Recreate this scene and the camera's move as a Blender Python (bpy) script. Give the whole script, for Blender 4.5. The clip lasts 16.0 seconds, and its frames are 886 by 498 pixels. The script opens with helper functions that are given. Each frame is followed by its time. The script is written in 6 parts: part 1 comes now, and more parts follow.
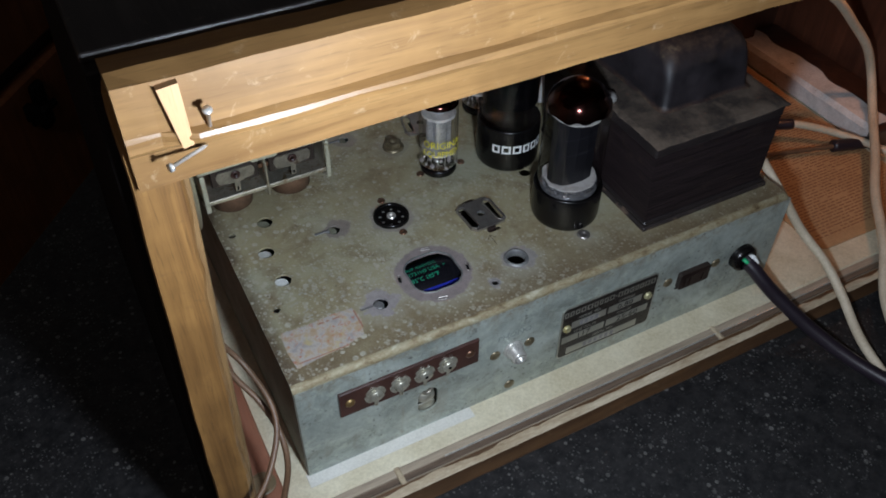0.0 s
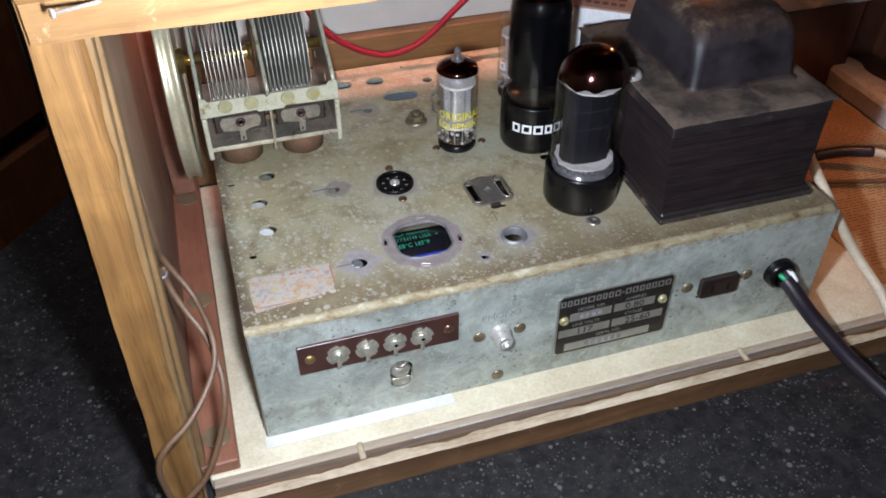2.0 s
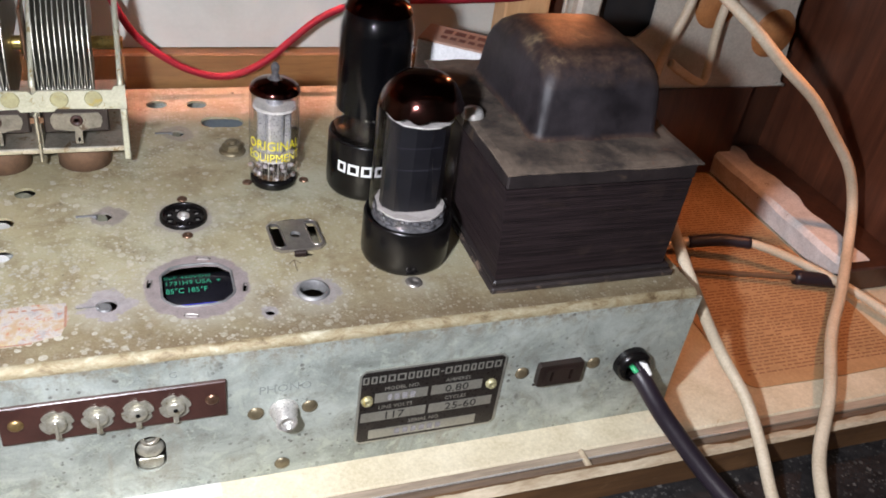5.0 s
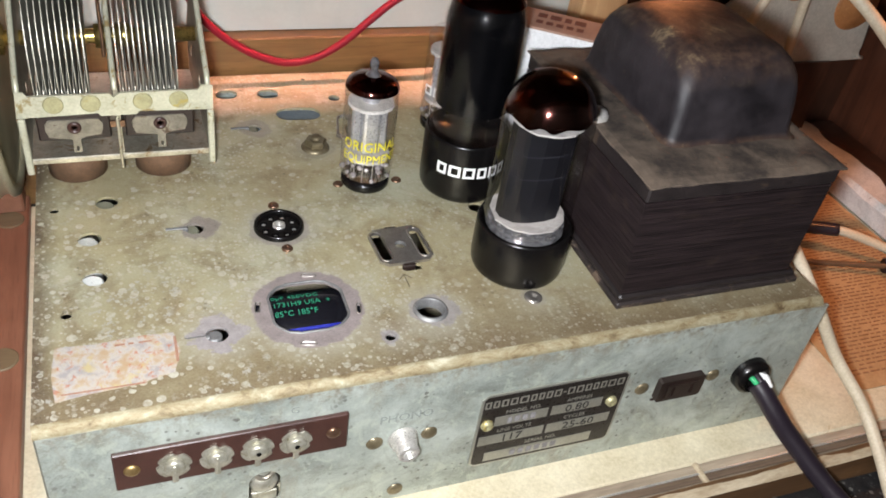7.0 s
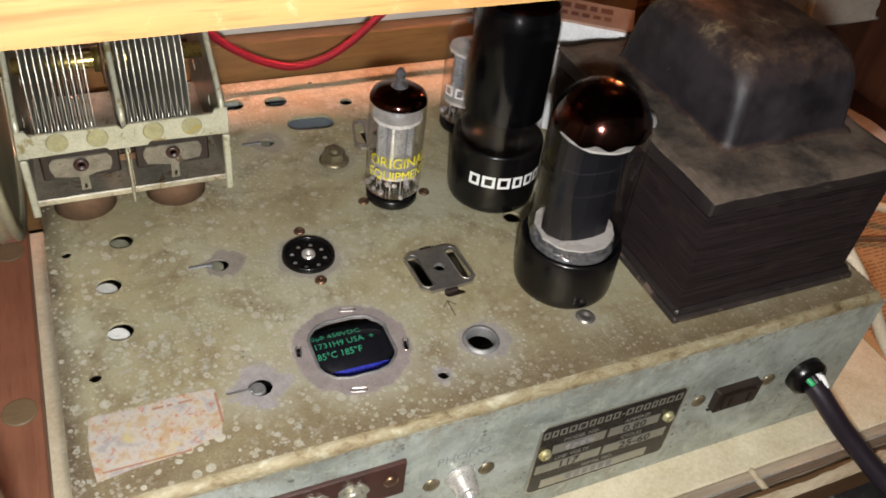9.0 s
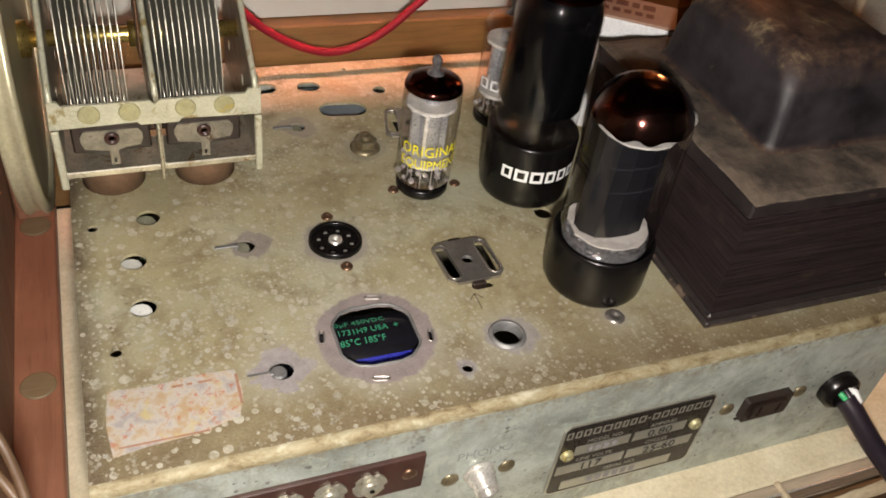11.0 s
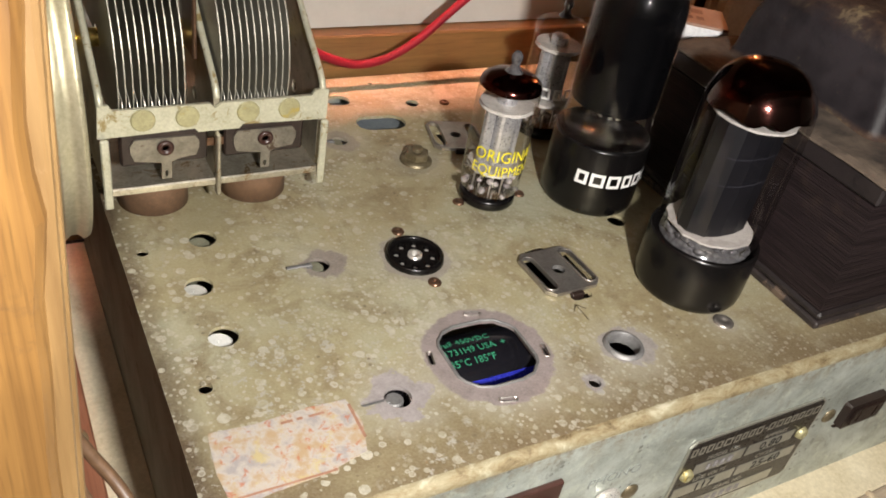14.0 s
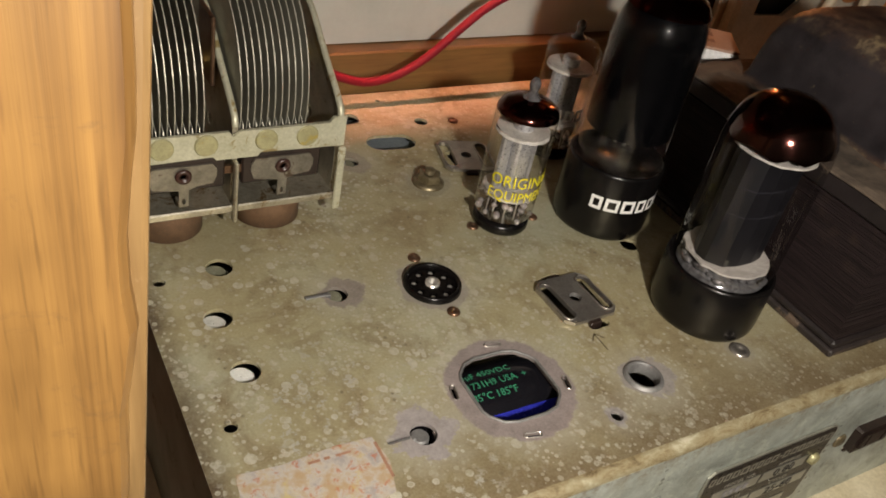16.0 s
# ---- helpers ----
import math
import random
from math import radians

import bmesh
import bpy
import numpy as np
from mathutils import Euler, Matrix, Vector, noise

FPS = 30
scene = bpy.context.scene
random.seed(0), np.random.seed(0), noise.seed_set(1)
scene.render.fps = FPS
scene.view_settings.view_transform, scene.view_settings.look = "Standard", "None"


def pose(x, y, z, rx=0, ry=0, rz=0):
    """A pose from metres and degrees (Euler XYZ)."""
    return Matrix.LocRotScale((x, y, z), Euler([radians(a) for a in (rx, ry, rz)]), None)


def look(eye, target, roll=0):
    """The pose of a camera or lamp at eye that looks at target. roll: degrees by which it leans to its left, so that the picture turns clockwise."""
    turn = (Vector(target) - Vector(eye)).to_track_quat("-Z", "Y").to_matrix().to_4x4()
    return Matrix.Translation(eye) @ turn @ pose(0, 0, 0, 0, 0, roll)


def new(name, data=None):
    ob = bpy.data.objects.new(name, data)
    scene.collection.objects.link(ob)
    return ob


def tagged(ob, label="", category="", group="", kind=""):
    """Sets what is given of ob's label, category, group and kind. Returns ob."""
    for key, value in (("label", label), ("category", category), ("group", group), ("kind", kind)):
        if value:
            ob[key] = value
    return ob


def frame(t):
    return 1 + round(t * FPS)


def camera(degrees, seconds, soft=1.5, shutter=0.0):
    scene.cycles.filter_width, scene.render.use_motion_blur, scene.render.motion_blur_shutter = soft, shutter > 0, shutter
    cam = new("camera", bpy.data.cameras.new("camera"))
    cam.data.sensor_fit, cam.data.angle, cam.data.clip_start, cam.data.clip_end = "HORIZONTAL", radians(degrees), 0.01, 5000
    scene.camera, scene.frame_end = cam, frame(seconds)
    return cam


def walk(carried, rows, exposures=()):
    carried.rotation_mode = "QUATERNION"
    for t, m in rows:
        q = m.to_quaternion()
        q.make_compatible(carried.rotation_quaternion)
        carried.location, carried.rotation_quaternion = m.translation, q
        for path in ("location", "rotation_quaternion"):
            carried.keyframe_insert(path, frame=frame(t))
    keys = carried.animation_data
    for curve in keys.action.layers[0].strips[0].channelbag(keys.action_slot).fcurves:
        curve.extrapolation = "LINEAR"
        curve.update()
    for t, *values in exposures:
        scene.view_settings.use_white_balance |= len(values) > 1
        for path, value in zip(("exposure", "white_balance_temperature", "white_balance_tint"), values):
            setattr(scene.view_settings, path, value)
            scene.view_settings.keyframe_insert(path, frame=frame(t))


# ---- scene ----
cam = camera(55.6, 16.0, soft=1.8)
PATH = [
    (0, (-0.126, -0.214, 0.409), (0.545, 1.049, -0.989), 0.7),
    (0.5, (-0.121, -0.229, 0.4), (0.494, 1.037, -1.021), -0.3),
    (1, (-0.107, -0.248, 0.378), (0.426, 1.06, -1.038), 1.4),
    (1.5, (-0.08, -0.24, 0.371), (0.496, 1.051, -1.043), 3.8),
    (2, (-0.075, -0.246, 0.363), (0.369, 1.208, -0.936), -0.2),
    (2.5, (-0.059, -0.244, 0.333), (0.305, 1.363, -0.801), 0.9),
    (3, (-0.045, -0.249, 0.316), (0.318, 1.386, -0.778), 2.8),
    (3.5, (-0.046, -0.234, 0.317), (0.293, 1.394, -0.795), 4.1),
    (4, (-0.036, -0.221, 0.305), (0.385, 1.359, -0.847), 5.7),
    (4.5, (-0.024, -0.214, 0.307), (0.559, 1.33, -0.823), 8.1),
    (4.7, (-0.015, -0.215, 0.314), (0.64, 1.304, -0.809), 9.3),
    (6.8, (-0.039, -0.186, 0.315), (0.619, 1.276, -0.88), 8.4),
    (7, (-0.05, -0.169, 0.314), (0.628, 1.257, -0.913), 9.5),
    (7.5, (-0.066, -0.151, 0.319), (0.655, 1.275, -0.884), 9.1),
    (8, (-0.065, -0.142, 0.315), (0.679, 1.224, -0.941), 8.1),
    (8.5, (-0.06, -0.138, 0.316), (0.676, 1.212, -0.962), 7.7),
    (9, (-0.061, -0.133, 0.318), (0.651, 1.205, -0.986), 7.8),
    (11.3, (-0.063, -0.13, 0.311), (0.604, 1.231, -0.994), 9.3),
    (11.5, (-0.071, -0.125, 0.313), (0.624, 1.306, -0.898), 8.6),
    (11.6, (-0.075, -0.123, 0.314), (0.625, 1.334, -0.865), 8.4),
    (12, (-0.079, -0.123, 0.305), (0.606, 1.312, -0.908), 7.5),
    (12.5, (-0.076, -0.12, 0.287), (0.595, 1.334, -0.912), 5.4),
    (13, (-0.075, -0.11, 0.289), (0.709, 1.315, -0.875), 7.1),
    (13.5, (-0.088, -0.107, 0.282), (0.751, 1.278, -0.893), 8.5),
    (14, (-0.11, -0.098, 0.277), (0.794, 1.244, -0.898), 11.4),
    (14.5, (-0.118, -0.088, 0.282), (0.854, 1.213, -0.885), 14.6),
    (15, (-0.128, -0.083, 0.279), (0.835, 1.212, -0.903), 14.9),
    (15.5, (-0.121, -0.084, 0.281), (0.829, 1.211, -0.911), 13.5),
    (16, (-0.118, -0.085, 0.283), (0.826, 1.223, -0.899), 12.7),
]
EXPOSURES = [
    (0.0, -1.10, 5450, 7), (0.5, -0.34, 5450, 8), (1.0, -0.06, 5550, 11), (2.0, -0.05, 5600, 12), (3.0, 0.12, 5680, 12), (4.0, 0.36, 5980, 14), (4.5, 0.32, 6000, 15),
    (7.0, 0.36, 6220, 10), (7.5, 0.08, 6420, 11), (8.0, -0.26, 6400, 11), (8.5, -0.12, 6480, 10), (9.0, -0.08, 6620, 10), (11.5, 0.0, 7200, 13), (12.0, -0.55, 7050, 11), (12.5, -0.07, 6700, 10), (13.5, 0.35, 6800, 11), (14.0, 0.22, 7000, 12), (14.5, -0.09, 6850, 7), (15.0, -0.52, 6300, 5), (15.5, -0.56, 6500, 7), (16.0, -0.38, 7600, 11),
]
walk(cam, [(t, look(eye, target, roll)) for t, eye, target, roll in PATH], EXPOSURES)

# ---- light and exposure ----
world = bpy.data.worlds.new("dim_room")
scene.world = world
world.use_nodes = True
world.node_tree.nodes["Background"].inputs[0].default_value = (0.9, 0.75, 0.7, 1)
world.node_tree.nodes["Background"].inputs[1].default_value = 0.12


def lamp(name, kind, place, power, colour, size=0.0):
    d = bpy.data.lights.new(name, kind)
    d.energy, d.color = power, colour
    d.shadow_soft_size = size
    ob = new(name, d)
    ob.location = place
    return ob


# the torch beside the lens, at the middle of its way; the warm bulb over the paper
lamp("torch", "POINT", (-0.062, -0.164, 0.300), 5.6, (0.99, 0.99, 0.995), 0.009)
bulb = lamp("warm_bulb", "SPOT", (0.345, 0.072, 0.272), 0.75, (1.0, 0.36, 0.13), 0.008)
bulb.data.spot_size, bulb.data.spot_blend = radians(74), 0.8
bulb.matrix_world = look((0.345, 0.072, 0.272), (0.29, 0.088, 0.05))
lamp("pilot_bulb", "POINT", (0.212, 0.188, 0.236), 0.09, (1.0, 0.34, 0.12), 0.005)
# unseen fill lamp, added to lift the dark table, cupboard and shadows
lamp("room_fill", "POINT", (-0.9, -0.9, 1.45), 18.0, (1.0, 0.8, 0.7), 0.12)

lamp("dial_bulb", "POINT", (-0.1015, 0.177, 0.214), 0.13, (1.0, 0.30, 0.16), 0.003)
# the row of dial lamps above the rear of the chassis
dial = lamp("dial_lamps", "AREA", (0.02, 0.1900, 0.284), 0.050, (1.0, 0.42, 0.32))
dial.data.shape, dial.data.size, dial.data.size_y, dial.data.spread = "RECTANGLE", 0.22, 0.005, radians(21)

# ---- materials ----


def hexa(c):
    return (*c, 1.0)


def nodes_of(name):
    m = bpy.data.materials.new(name)
    m.use_nodes = True
    nt = m.node_tree
    return m, nt, nt.nodes, nt.links, nt.nodes["Principled BSDF"]


def add(nt, kind, **props):
    n = nt.nodes.new(kind)
    for k, v in props.items():
        if k in ("scale", "detail", "rough", "distortion", "randomness"):
            n.inputs[{"scale": "Scale", "detail": "Detail", "rough": "Roughness", "distortion": "Distortion", "randomness": "Randomness"}[k]].default_value = v
    return n


def coords(nt, stretch=(1, 1, 1), turn=(0, 0, 0)):
    g = nt.nodes.new("ShaderNodeNewGeometry")
    mp = nt.nodes.new("ShaderNodeMapping")
    mp.inputs["Scale"].default_value = stretch
    mp.inputs["Rotation"].default_value = turn
    nt.links.new(g.outputs["Position"], mp.inputs["Vector"])
    return mp.outputs[0]


def ramp(nt, fac, stops):
    r = nt.nodes.new("ShaderNodeValToRGB")
    e = r.color_ramp.elements
    while len(e) < len(stops):
        e.new(0.5)
    for el, (p, c) in zip(e, stops):
        el.position = p
        el.color = hexa(c) if len(c) == 3 else c
    nt.links.new(fac, r.inputs[0])
    return r.outputs[0]


def mix(nt, fac, a, b, mode="MIX"):
    m = nt.nodes.new("ShaderNodeMix")
    m.data_type, m.blend_type = "RGBA", mode
    for sock, v in ((m.inputs[0], fac), (m.inputs[6], a), (m.inputs[7], b)):
        if isinstance(v, bpy.types.NodeSocket):
            nt.links.new(v, sock)
        elif isinstance(v, tuple):
            sock.default_value = hexa(v)
        else:
            sock.default_value = v
    return m.outputs[2]


def relief(nt, bsdf, height, strength=0.3, depth=0.001):
    b = nt.nodes.new("ShaderNodeBump")
    b.inputs["Strength"].default_value = strength
    b.inputs["Distance"].default_value = depth
    nt.links.new(height, b.inputs["Height"])
    nt.links.new(b.outputs[0], bsdf.inputs["Normal"])


def noise_out(nt, vec, scale, detail=4, rough=0.6, distortion=0.0):
    n = add(nt, "ShaderNodeTexNoise", scale=scale, detail=detail, rough=rough, distortion=distortion)
    nt.links.new(vec, n.inputs["Vector"])
    return n.outputs["Fac"]


def stuff_mat(name, dark, light, scale=120, fine=900, rough=0.5, metal=0.0, bump=0.2, depth=0.0004, stretch=(1, 1, 1), wear=None, wear_scale=60, wear_at=0.62, coat=0.0, spread=0.16, rough_var=0.12, spec=0.5, grain=0.35):
    """A surface with large and fine variation, wear patches and relief."""
    m, nt, ns, ln, b = nodes_of(name)
    v = coords(nt, stretch)
    big = noise_out(nt, v, scale, 5, 0.6, 0.4)
    col = ramp(nt, big, [(0.5 - spread, dark), (0.5 + spread, light)])
    small = noise_out(nt, v, fine, 3, 0.7)
    col = mix(nt, grain, col, ramp(nt, small, [(0.3, tuple(x * 0.55 for x in dark)), (0.7, light)]))
    if wear:
        w = noise_out(nt, v, wear_scale, 8, 0.72, 0.6)
        col = mix(nt, ramp(nt, w, [(wear_at, (0, 0, 0)), (wear_at + 0.06, (1, 1, 1))]), col, wear)
    ln.new(col, b.inputs["Base Color"])
    rr = nt.nodes.new("ShaderNodeMapRange")
    rr.inputs["To Min"].default_value, rr.inputs["To Max"].default_value = max(rough - rough_var, 0.03), min(rough + rough_var, 1)
    ln.new(small, rr.inputs["Value"])
    ln.new(rr.outputs[0], b.inputs["Roughness"])
    b.inputs["Metallic"].default_value = metal
    b.inputs["Coat Weight"].default_value = coat
    b.inputs["Specular IOR Level"].default_value = spec
    relief(nt, b, small, bump, depth)
    return m


def wood(name, dark, light, along="x", rough=0.45, ring=90, wear=None, coat=0.15):
    """Grain stretched along one axis, pores, and worn or scraped patches."""
    m, nt, ns, ln, b = nodes_of(name)
    s = {"x": (0.06, 1, 1), "y": (1, 0.06, 1), "z": (1, 1, 0.06)}[along]
    v = coords(nt, s)
    grain = noise_out(nt, v, ring, 6, 0.65, 1.2)
    col = ramp(nt, grain, [(0.32, dark), (0.5, tuple((p + q) / 2 for p, q in zip(dark, light))), (0.68, light)])
    pores = noise_out(nt, v, 1500, 2, 0.5)
    col = mix(nt, ramp(nt, pores, [(0.56, (0, 0, 0)), (0.72, (0.45, 0.45, 0.45))]), col, tuple(x * 0.6 for x in dark))
    broad = noise_out(nt, coords(nt), 22, 4, 0.6)
    col = mix(nt, ramp(nt, broad, [(0.4, (0.45, 0.45, 0.45)), (0.62, (0, 0, 0))]), col, tuple(x * 0.7 for x in dark))
    if wear:
        w = noise_out(nt, coords(nt), 130, 8, 0.75, 0.8)
        col = mix(nt, ramp(nt, w, [(0.585, (0, 0, 0)), (0.70, (0.5, 0.5, 0.5))]), col, wear)
    ln.new(col, b.inputs["Base Color"])
    b.inputs["Roughness"].default_value = rough
    b.inputs["Coat Weight"].default_value = coat
    b.inputs["Coat Roughness"].default_value = 0.25
    relief(nt, b, grain, 0.25, 0.0006)
    return m


def spots(nt, v, scale, size, chance_scale=35, chance_at=0.5):
    """Round spots of mixed size, thinned out by a broad patchy mask."""
    vo = add(nt, "ShaderNodeTexVoronoi", scale=scale, randomness=1.0)
    nt.links.new(v, vo.inputs["Vector"])
    sep = nt.nodes.new("ShaderNodeSeparateColor")
    nt.links.new(vo.outputs["Color"], sep.inputs[0])
    lim = nt.nodes.new("ShaderNodeMath")
    lim.operation = "MULTIPLY"
    nt.links.new(sep.outputs[0], lim.inputs[0])
    lim.inputs[1].default_value = size
    less = nt.nodes.new("ShaderNodeMath")
    less.operation = "LESS_THAN"
    nt.links.new(vo.outputs["Distance"], less.inputs[0])
    nt.links.new(lim.outputs[0], less.inputs[1])
    mask = ramp(nt, noise_out(nt, v, chance_scale, 3, 0.5), [(chance_at - 0.05, (0, 0, 0)), (chance_at + 0.08, (1, 1, 1))])
    mul = nt.nodes.new("ShaderNodeMath")
    mul.operation = "MULTIPLY"
    nt.links.new(less.outputs[0], mul.inputs[0])
    nt.links.new(mask, mul.inputs[1])
    return mul.outputs[0], vo


def ring_spots(nt, v, scale, size, chance_scale=35, chance_at=0.5):
    """Dried drops: a pale rim round a fainter middle, of mixed size, thinned by a patchy mask."""
    vo = add(nt, "ShaderNodeTexVoronoi", scale=scale, randomness=1.0)
    nt.links.new(v, vo.inputs["Vector"])
    sep = nt.nodes.new("ShaderNodeSeparateColor")
    nt.links.new(vo.outputs["Color"], sep.inputs[0])
    lim = nt.nodes.new("ShaderNodeMapRange")
    lim.inputs["To Min"].default_value, lim.inputs["To Max"].default_value = size * 0.2, size
    nt.links.new(sep.outputs[0], lim.inputs["Value"])
    wob = nt.nodes.new("ShaderNodeMath")
    wob.operation = "MULTIPLY_ADD"
    nt.links.new(noise_out(nt, v, scale * 4, 3, 0.6), wob.inputs[0])
    wob.inputs[1].default_value = size * 0.5
    nt.links.new(vo.outputs["Distance"], wob.inputs[2])
    ratio = nt.nodes.new("ShaderNodeMath")
    ratio.operation = "DIVIDE"
    nt.links.new(wob.outputs[0], ratio.inputs[0])
    nt.links.new(lim.outputs[0], ratio.inputs[1])
    shape = ramp(nt, ratio.outputs[0], [(0.30, (0.62, 0.62, 0.62)), (0.60, (0.36, 0.36, 0.36)), (0.82, (0.95, 0.95, 0.95)), (1.0, (0, 0, 0))])
    mask = ramp(nt, noise_out(nt, v, chance_scale, 3, 0.5), [(chance_at - 0.05, (0, 0, 0)), (chance_at + 0.08, (1, 1, 1))])
    mul = nt.nodes.new("ShaderNodeMath")
    mul.operation = "MULTIPLY"
    nt.links.new(shape, mul.inputs[0])
    nt.links.new(mask, mul.inputs[1])
    return mul.outputs[0]


def chassis_top_mat():
    m, nt, ns, ln, b = nodes_of("plated_steel_top")
    v = coords(nt)
    big = noise_out(nt, v, 24, 5, 0.6, 0.5)
    col = ramp(nt, big, [(0.32, (0.41, 0.345, 0.19)), (0.48, (0.47, 0.42, 0.25)), (0.66, (0.55, 0.55, 0.395))])
    rust = noise_out(nt, v, 60, 8, 0.72, 0.5)
    col = mix(nt, ramp(nt, rust, [(0.47, (0, 0, 0)), (0.70, (0.85, 0.85, 0.85))]), col, (0.22, 0.150, 0.068))
    # the browned strip along the bend
    g = nt.nodes.new("ShaderNodeNewGeometry")
    sep = nt.nodes.new("ShaderNodeSeparateXYZ")
    ln.new(g.outputs["Position"], sep.inputs[0])
    edge = nt.nodes.new("ShaderNodeMapRange")
    edge.inputs["From Min"].default_value, edge.inputs["From Max"].default_value = 0.040, 0.006
    ln.new(sep.outputs["Y"], edge.inputs["Value"])
    em = nt.nodes.new("ShaderNodeMath")
    em.operation = "MULTIPLY"
    ln.new(edge.outputs[0], em.inputs[0])
    ln.new(ramp(nt, noise_out(nt, v, 45, 6, 0.7), [(0.3, (0.42, 0.42, 0.42)), (0.58, (1, 1, 1))]), em.inputs[1])
    col = mix(nt, em.outputs[0], col, (0.17, 0.115, 0.055))
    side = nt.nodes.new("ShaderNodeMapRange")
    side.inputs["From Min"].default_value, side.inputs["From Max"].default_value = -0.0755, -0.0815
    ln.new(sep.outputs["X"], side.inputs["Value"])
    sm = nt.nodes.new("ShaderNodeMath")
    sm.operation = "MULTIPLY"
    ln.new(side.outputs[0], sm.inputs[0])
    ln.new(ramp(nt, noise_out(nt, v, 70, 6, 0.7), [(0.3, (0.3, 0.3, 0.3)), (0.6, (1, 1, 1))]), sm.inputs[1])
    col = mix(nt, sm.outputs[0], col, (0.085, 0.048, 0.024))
    s1, _ = spots(nt, v, 250, 0.40, 30, 0.40)
    west = nt.nodes.new("ShaderNodeMapRange")
    west.inputs["From Min"].default_value, west.inputs["From Max"].default_value = 0.13, -0.03
    ln.new(sep.outputs["X"], west.inputs["Value"])
    thin = nt.nodes.new("ShaderNodeMath")
    thin.operation = "MULTIPLY"
    ln.new(s1, thin.inputs[0])
    ln.new(west.outputs[0], thin.inputs[1])
    soft = nt.nodes.new("ShaderNodeMath")
    soft.operation = "MULTIPLY"
    ln.new(thin.outputs[0], soft.inputs[0])
    ln.new(ramp(nt, noise_out(nt, v, 420, 4, 0.7), [(0.34, (0.25, 0.25, 0.25)), (0.60, (1, 1, 1))]), soft.inputs[1])
    col = mix(nt, soft.outputs[0], col, (0.66, 0.64, 0.53))
    # dried drops and flaking towards the worn corner
    near = nt.nodes.new("ShaderNodeMapRange")
    near.inputs["From Min"].default_value, near.inputs["From Max"].default_value = 0.125, 0.055
    ln.new(sep.outputs["Y"], near.inputs["Value"])
    corner = nt.nodes.new("ShaderNodeMath")
    corner.operation = "MULTIPLY"
    ln.new(near.outputs[0], corner.inputs[0])
    ln.new(west.outputs[0], corner.inputs[1])
    for sc, sz, cs, at, tone in ((115, 0.34, 28, 0.42, (0.53, 0.50, 0.39)), (190, 0.42, 40, 0.44, (0.66, 0.63, 0.53)), (330, 0.46, 26, 0.42, (0.66, 0.63, 0.53))):
        dm = nt.nodes.new("ShaderNodeMath")
        dm.operation = "MULTIPLY"
        ln.new(ring_spots(nt, v, sc, sz, cs, at), dm.inputs[0])
        ln.new(corner.outputs[0], dm.inputs[1])
        col = mix(nt, dm.outputs[0], col, tone)
    flake = nt.nodes.new("ShaderNodeMath")
    flake.operation = "MULTIPLY"
    ln.new(ramp(nt, noise_out(nt, v, 340, 6, 0.72), [(0.555, (0, 0, 0)), (0.60, (0.75, 0.75, 0.75))]), flake.inputs[0])
    patch = nt.nodes.new("ShaderNodeMath")
    patch.operation = "MULTIPLY"
    ln.new(corner.outputs[0], patch.inputs[0])
    ln.new(ramp(nt, noise_out(nt, v, 38, 4, 0.6), [(0.46, (0, 0, 0)), (0.60, (1, 1, 1))]), patch.inputs[1])
    ln.new(patch.outputs[0], flake.inputs[1])
    col = mix(nt, flake.outputs[0], col, (0.56, 0.55, 0.50))
    s3, _ = spots(nt, v, 420, 0.30, 60, 0.56)
    col = mix(nt, ramp(nt, s3, [(0, (0, 0, 0)), (1, (0.6, 0.6, 0.6))]), col, (0.13, 0.095, 0.05))
    s2, _ = spots(nt, v, 600, 0.42, 24, 0.46)
    fewer = nt.nodes.new("ShaderNodeMath")
    fewer.operation = "MULTIPLY"
    ln.new(s2, fewer.inputs[0])
    ln.new(ramp(nt, west.outputs[0], [(0.0, (0.28, 0.28, 0.28)), (0.8, (0.65, 0.65, 0.65))]), fewer.inputs[1])
    col = mix(nt, fewer.outputs[0], col, (0.66, 0.63, 0.52))
    s4, _ = spots(nt, v, 340, 0.30, 16, 0.42)
    col = mix(nt, ramp(nt, s4, [(0, (0, 0, 0)), (1, (0.55, 0.55, 0.55))]), col, (0.68, 0.65, 0.53))
    # bare and fluxed rings round the openings, with ragged rims
    wob = noise_out(nt, v, 190, 5, 0.65)
    for px, py, r, rag, tone, most in ((0.0012, 0.0345, 0.0186, 0.003, (0.36, 0.30, 0.315), 0.95), (-0.0295, 0.0282, 0.0082, 0.007, (0.47, 0.43, 0.46), 0.9), (-0.0285, 0.0842, 0.0068, 0.005, (0.33, 0.28, 0.27), 0.85), (0.0425, 0.0245, 0.0084, 0.005, (0.41, 0.38, 0.39), 0.85), (0.0, 0.080, 0.0112, 0.004, (0.43, 0.38, 0.35), 0.75), (0.0803, 0.0242, 0.0046, 0.003, (0.40, 0.37, 0.31), 0.5), (0.003, 0.1512, 0.0075, 0.004, (0.38, 0.32, 0.29), 0.6), (0.0243, 0.0157, 0.0032, 0.003, (0.36, 0.34, 0.42), 0.6), (0.0257, 0.1325, 0.0085, 0.003, (0.36, 0.32, 0.24), 0.5)):
        ds = nt.nodes.new("ShaderNodeVectorMath")
        ds.operation = "DISTANCE"
        ln.new(g.outputs["Position"], ds.inputs[0])
        ds.inputs[1].default_value = (px, py, 0.120)
        ad = nt.nodes.new("ShaderNodeMath")
        ad.operation = "MULTIPLY_ADD"
        ln.new(wob, ad.inputs[0])
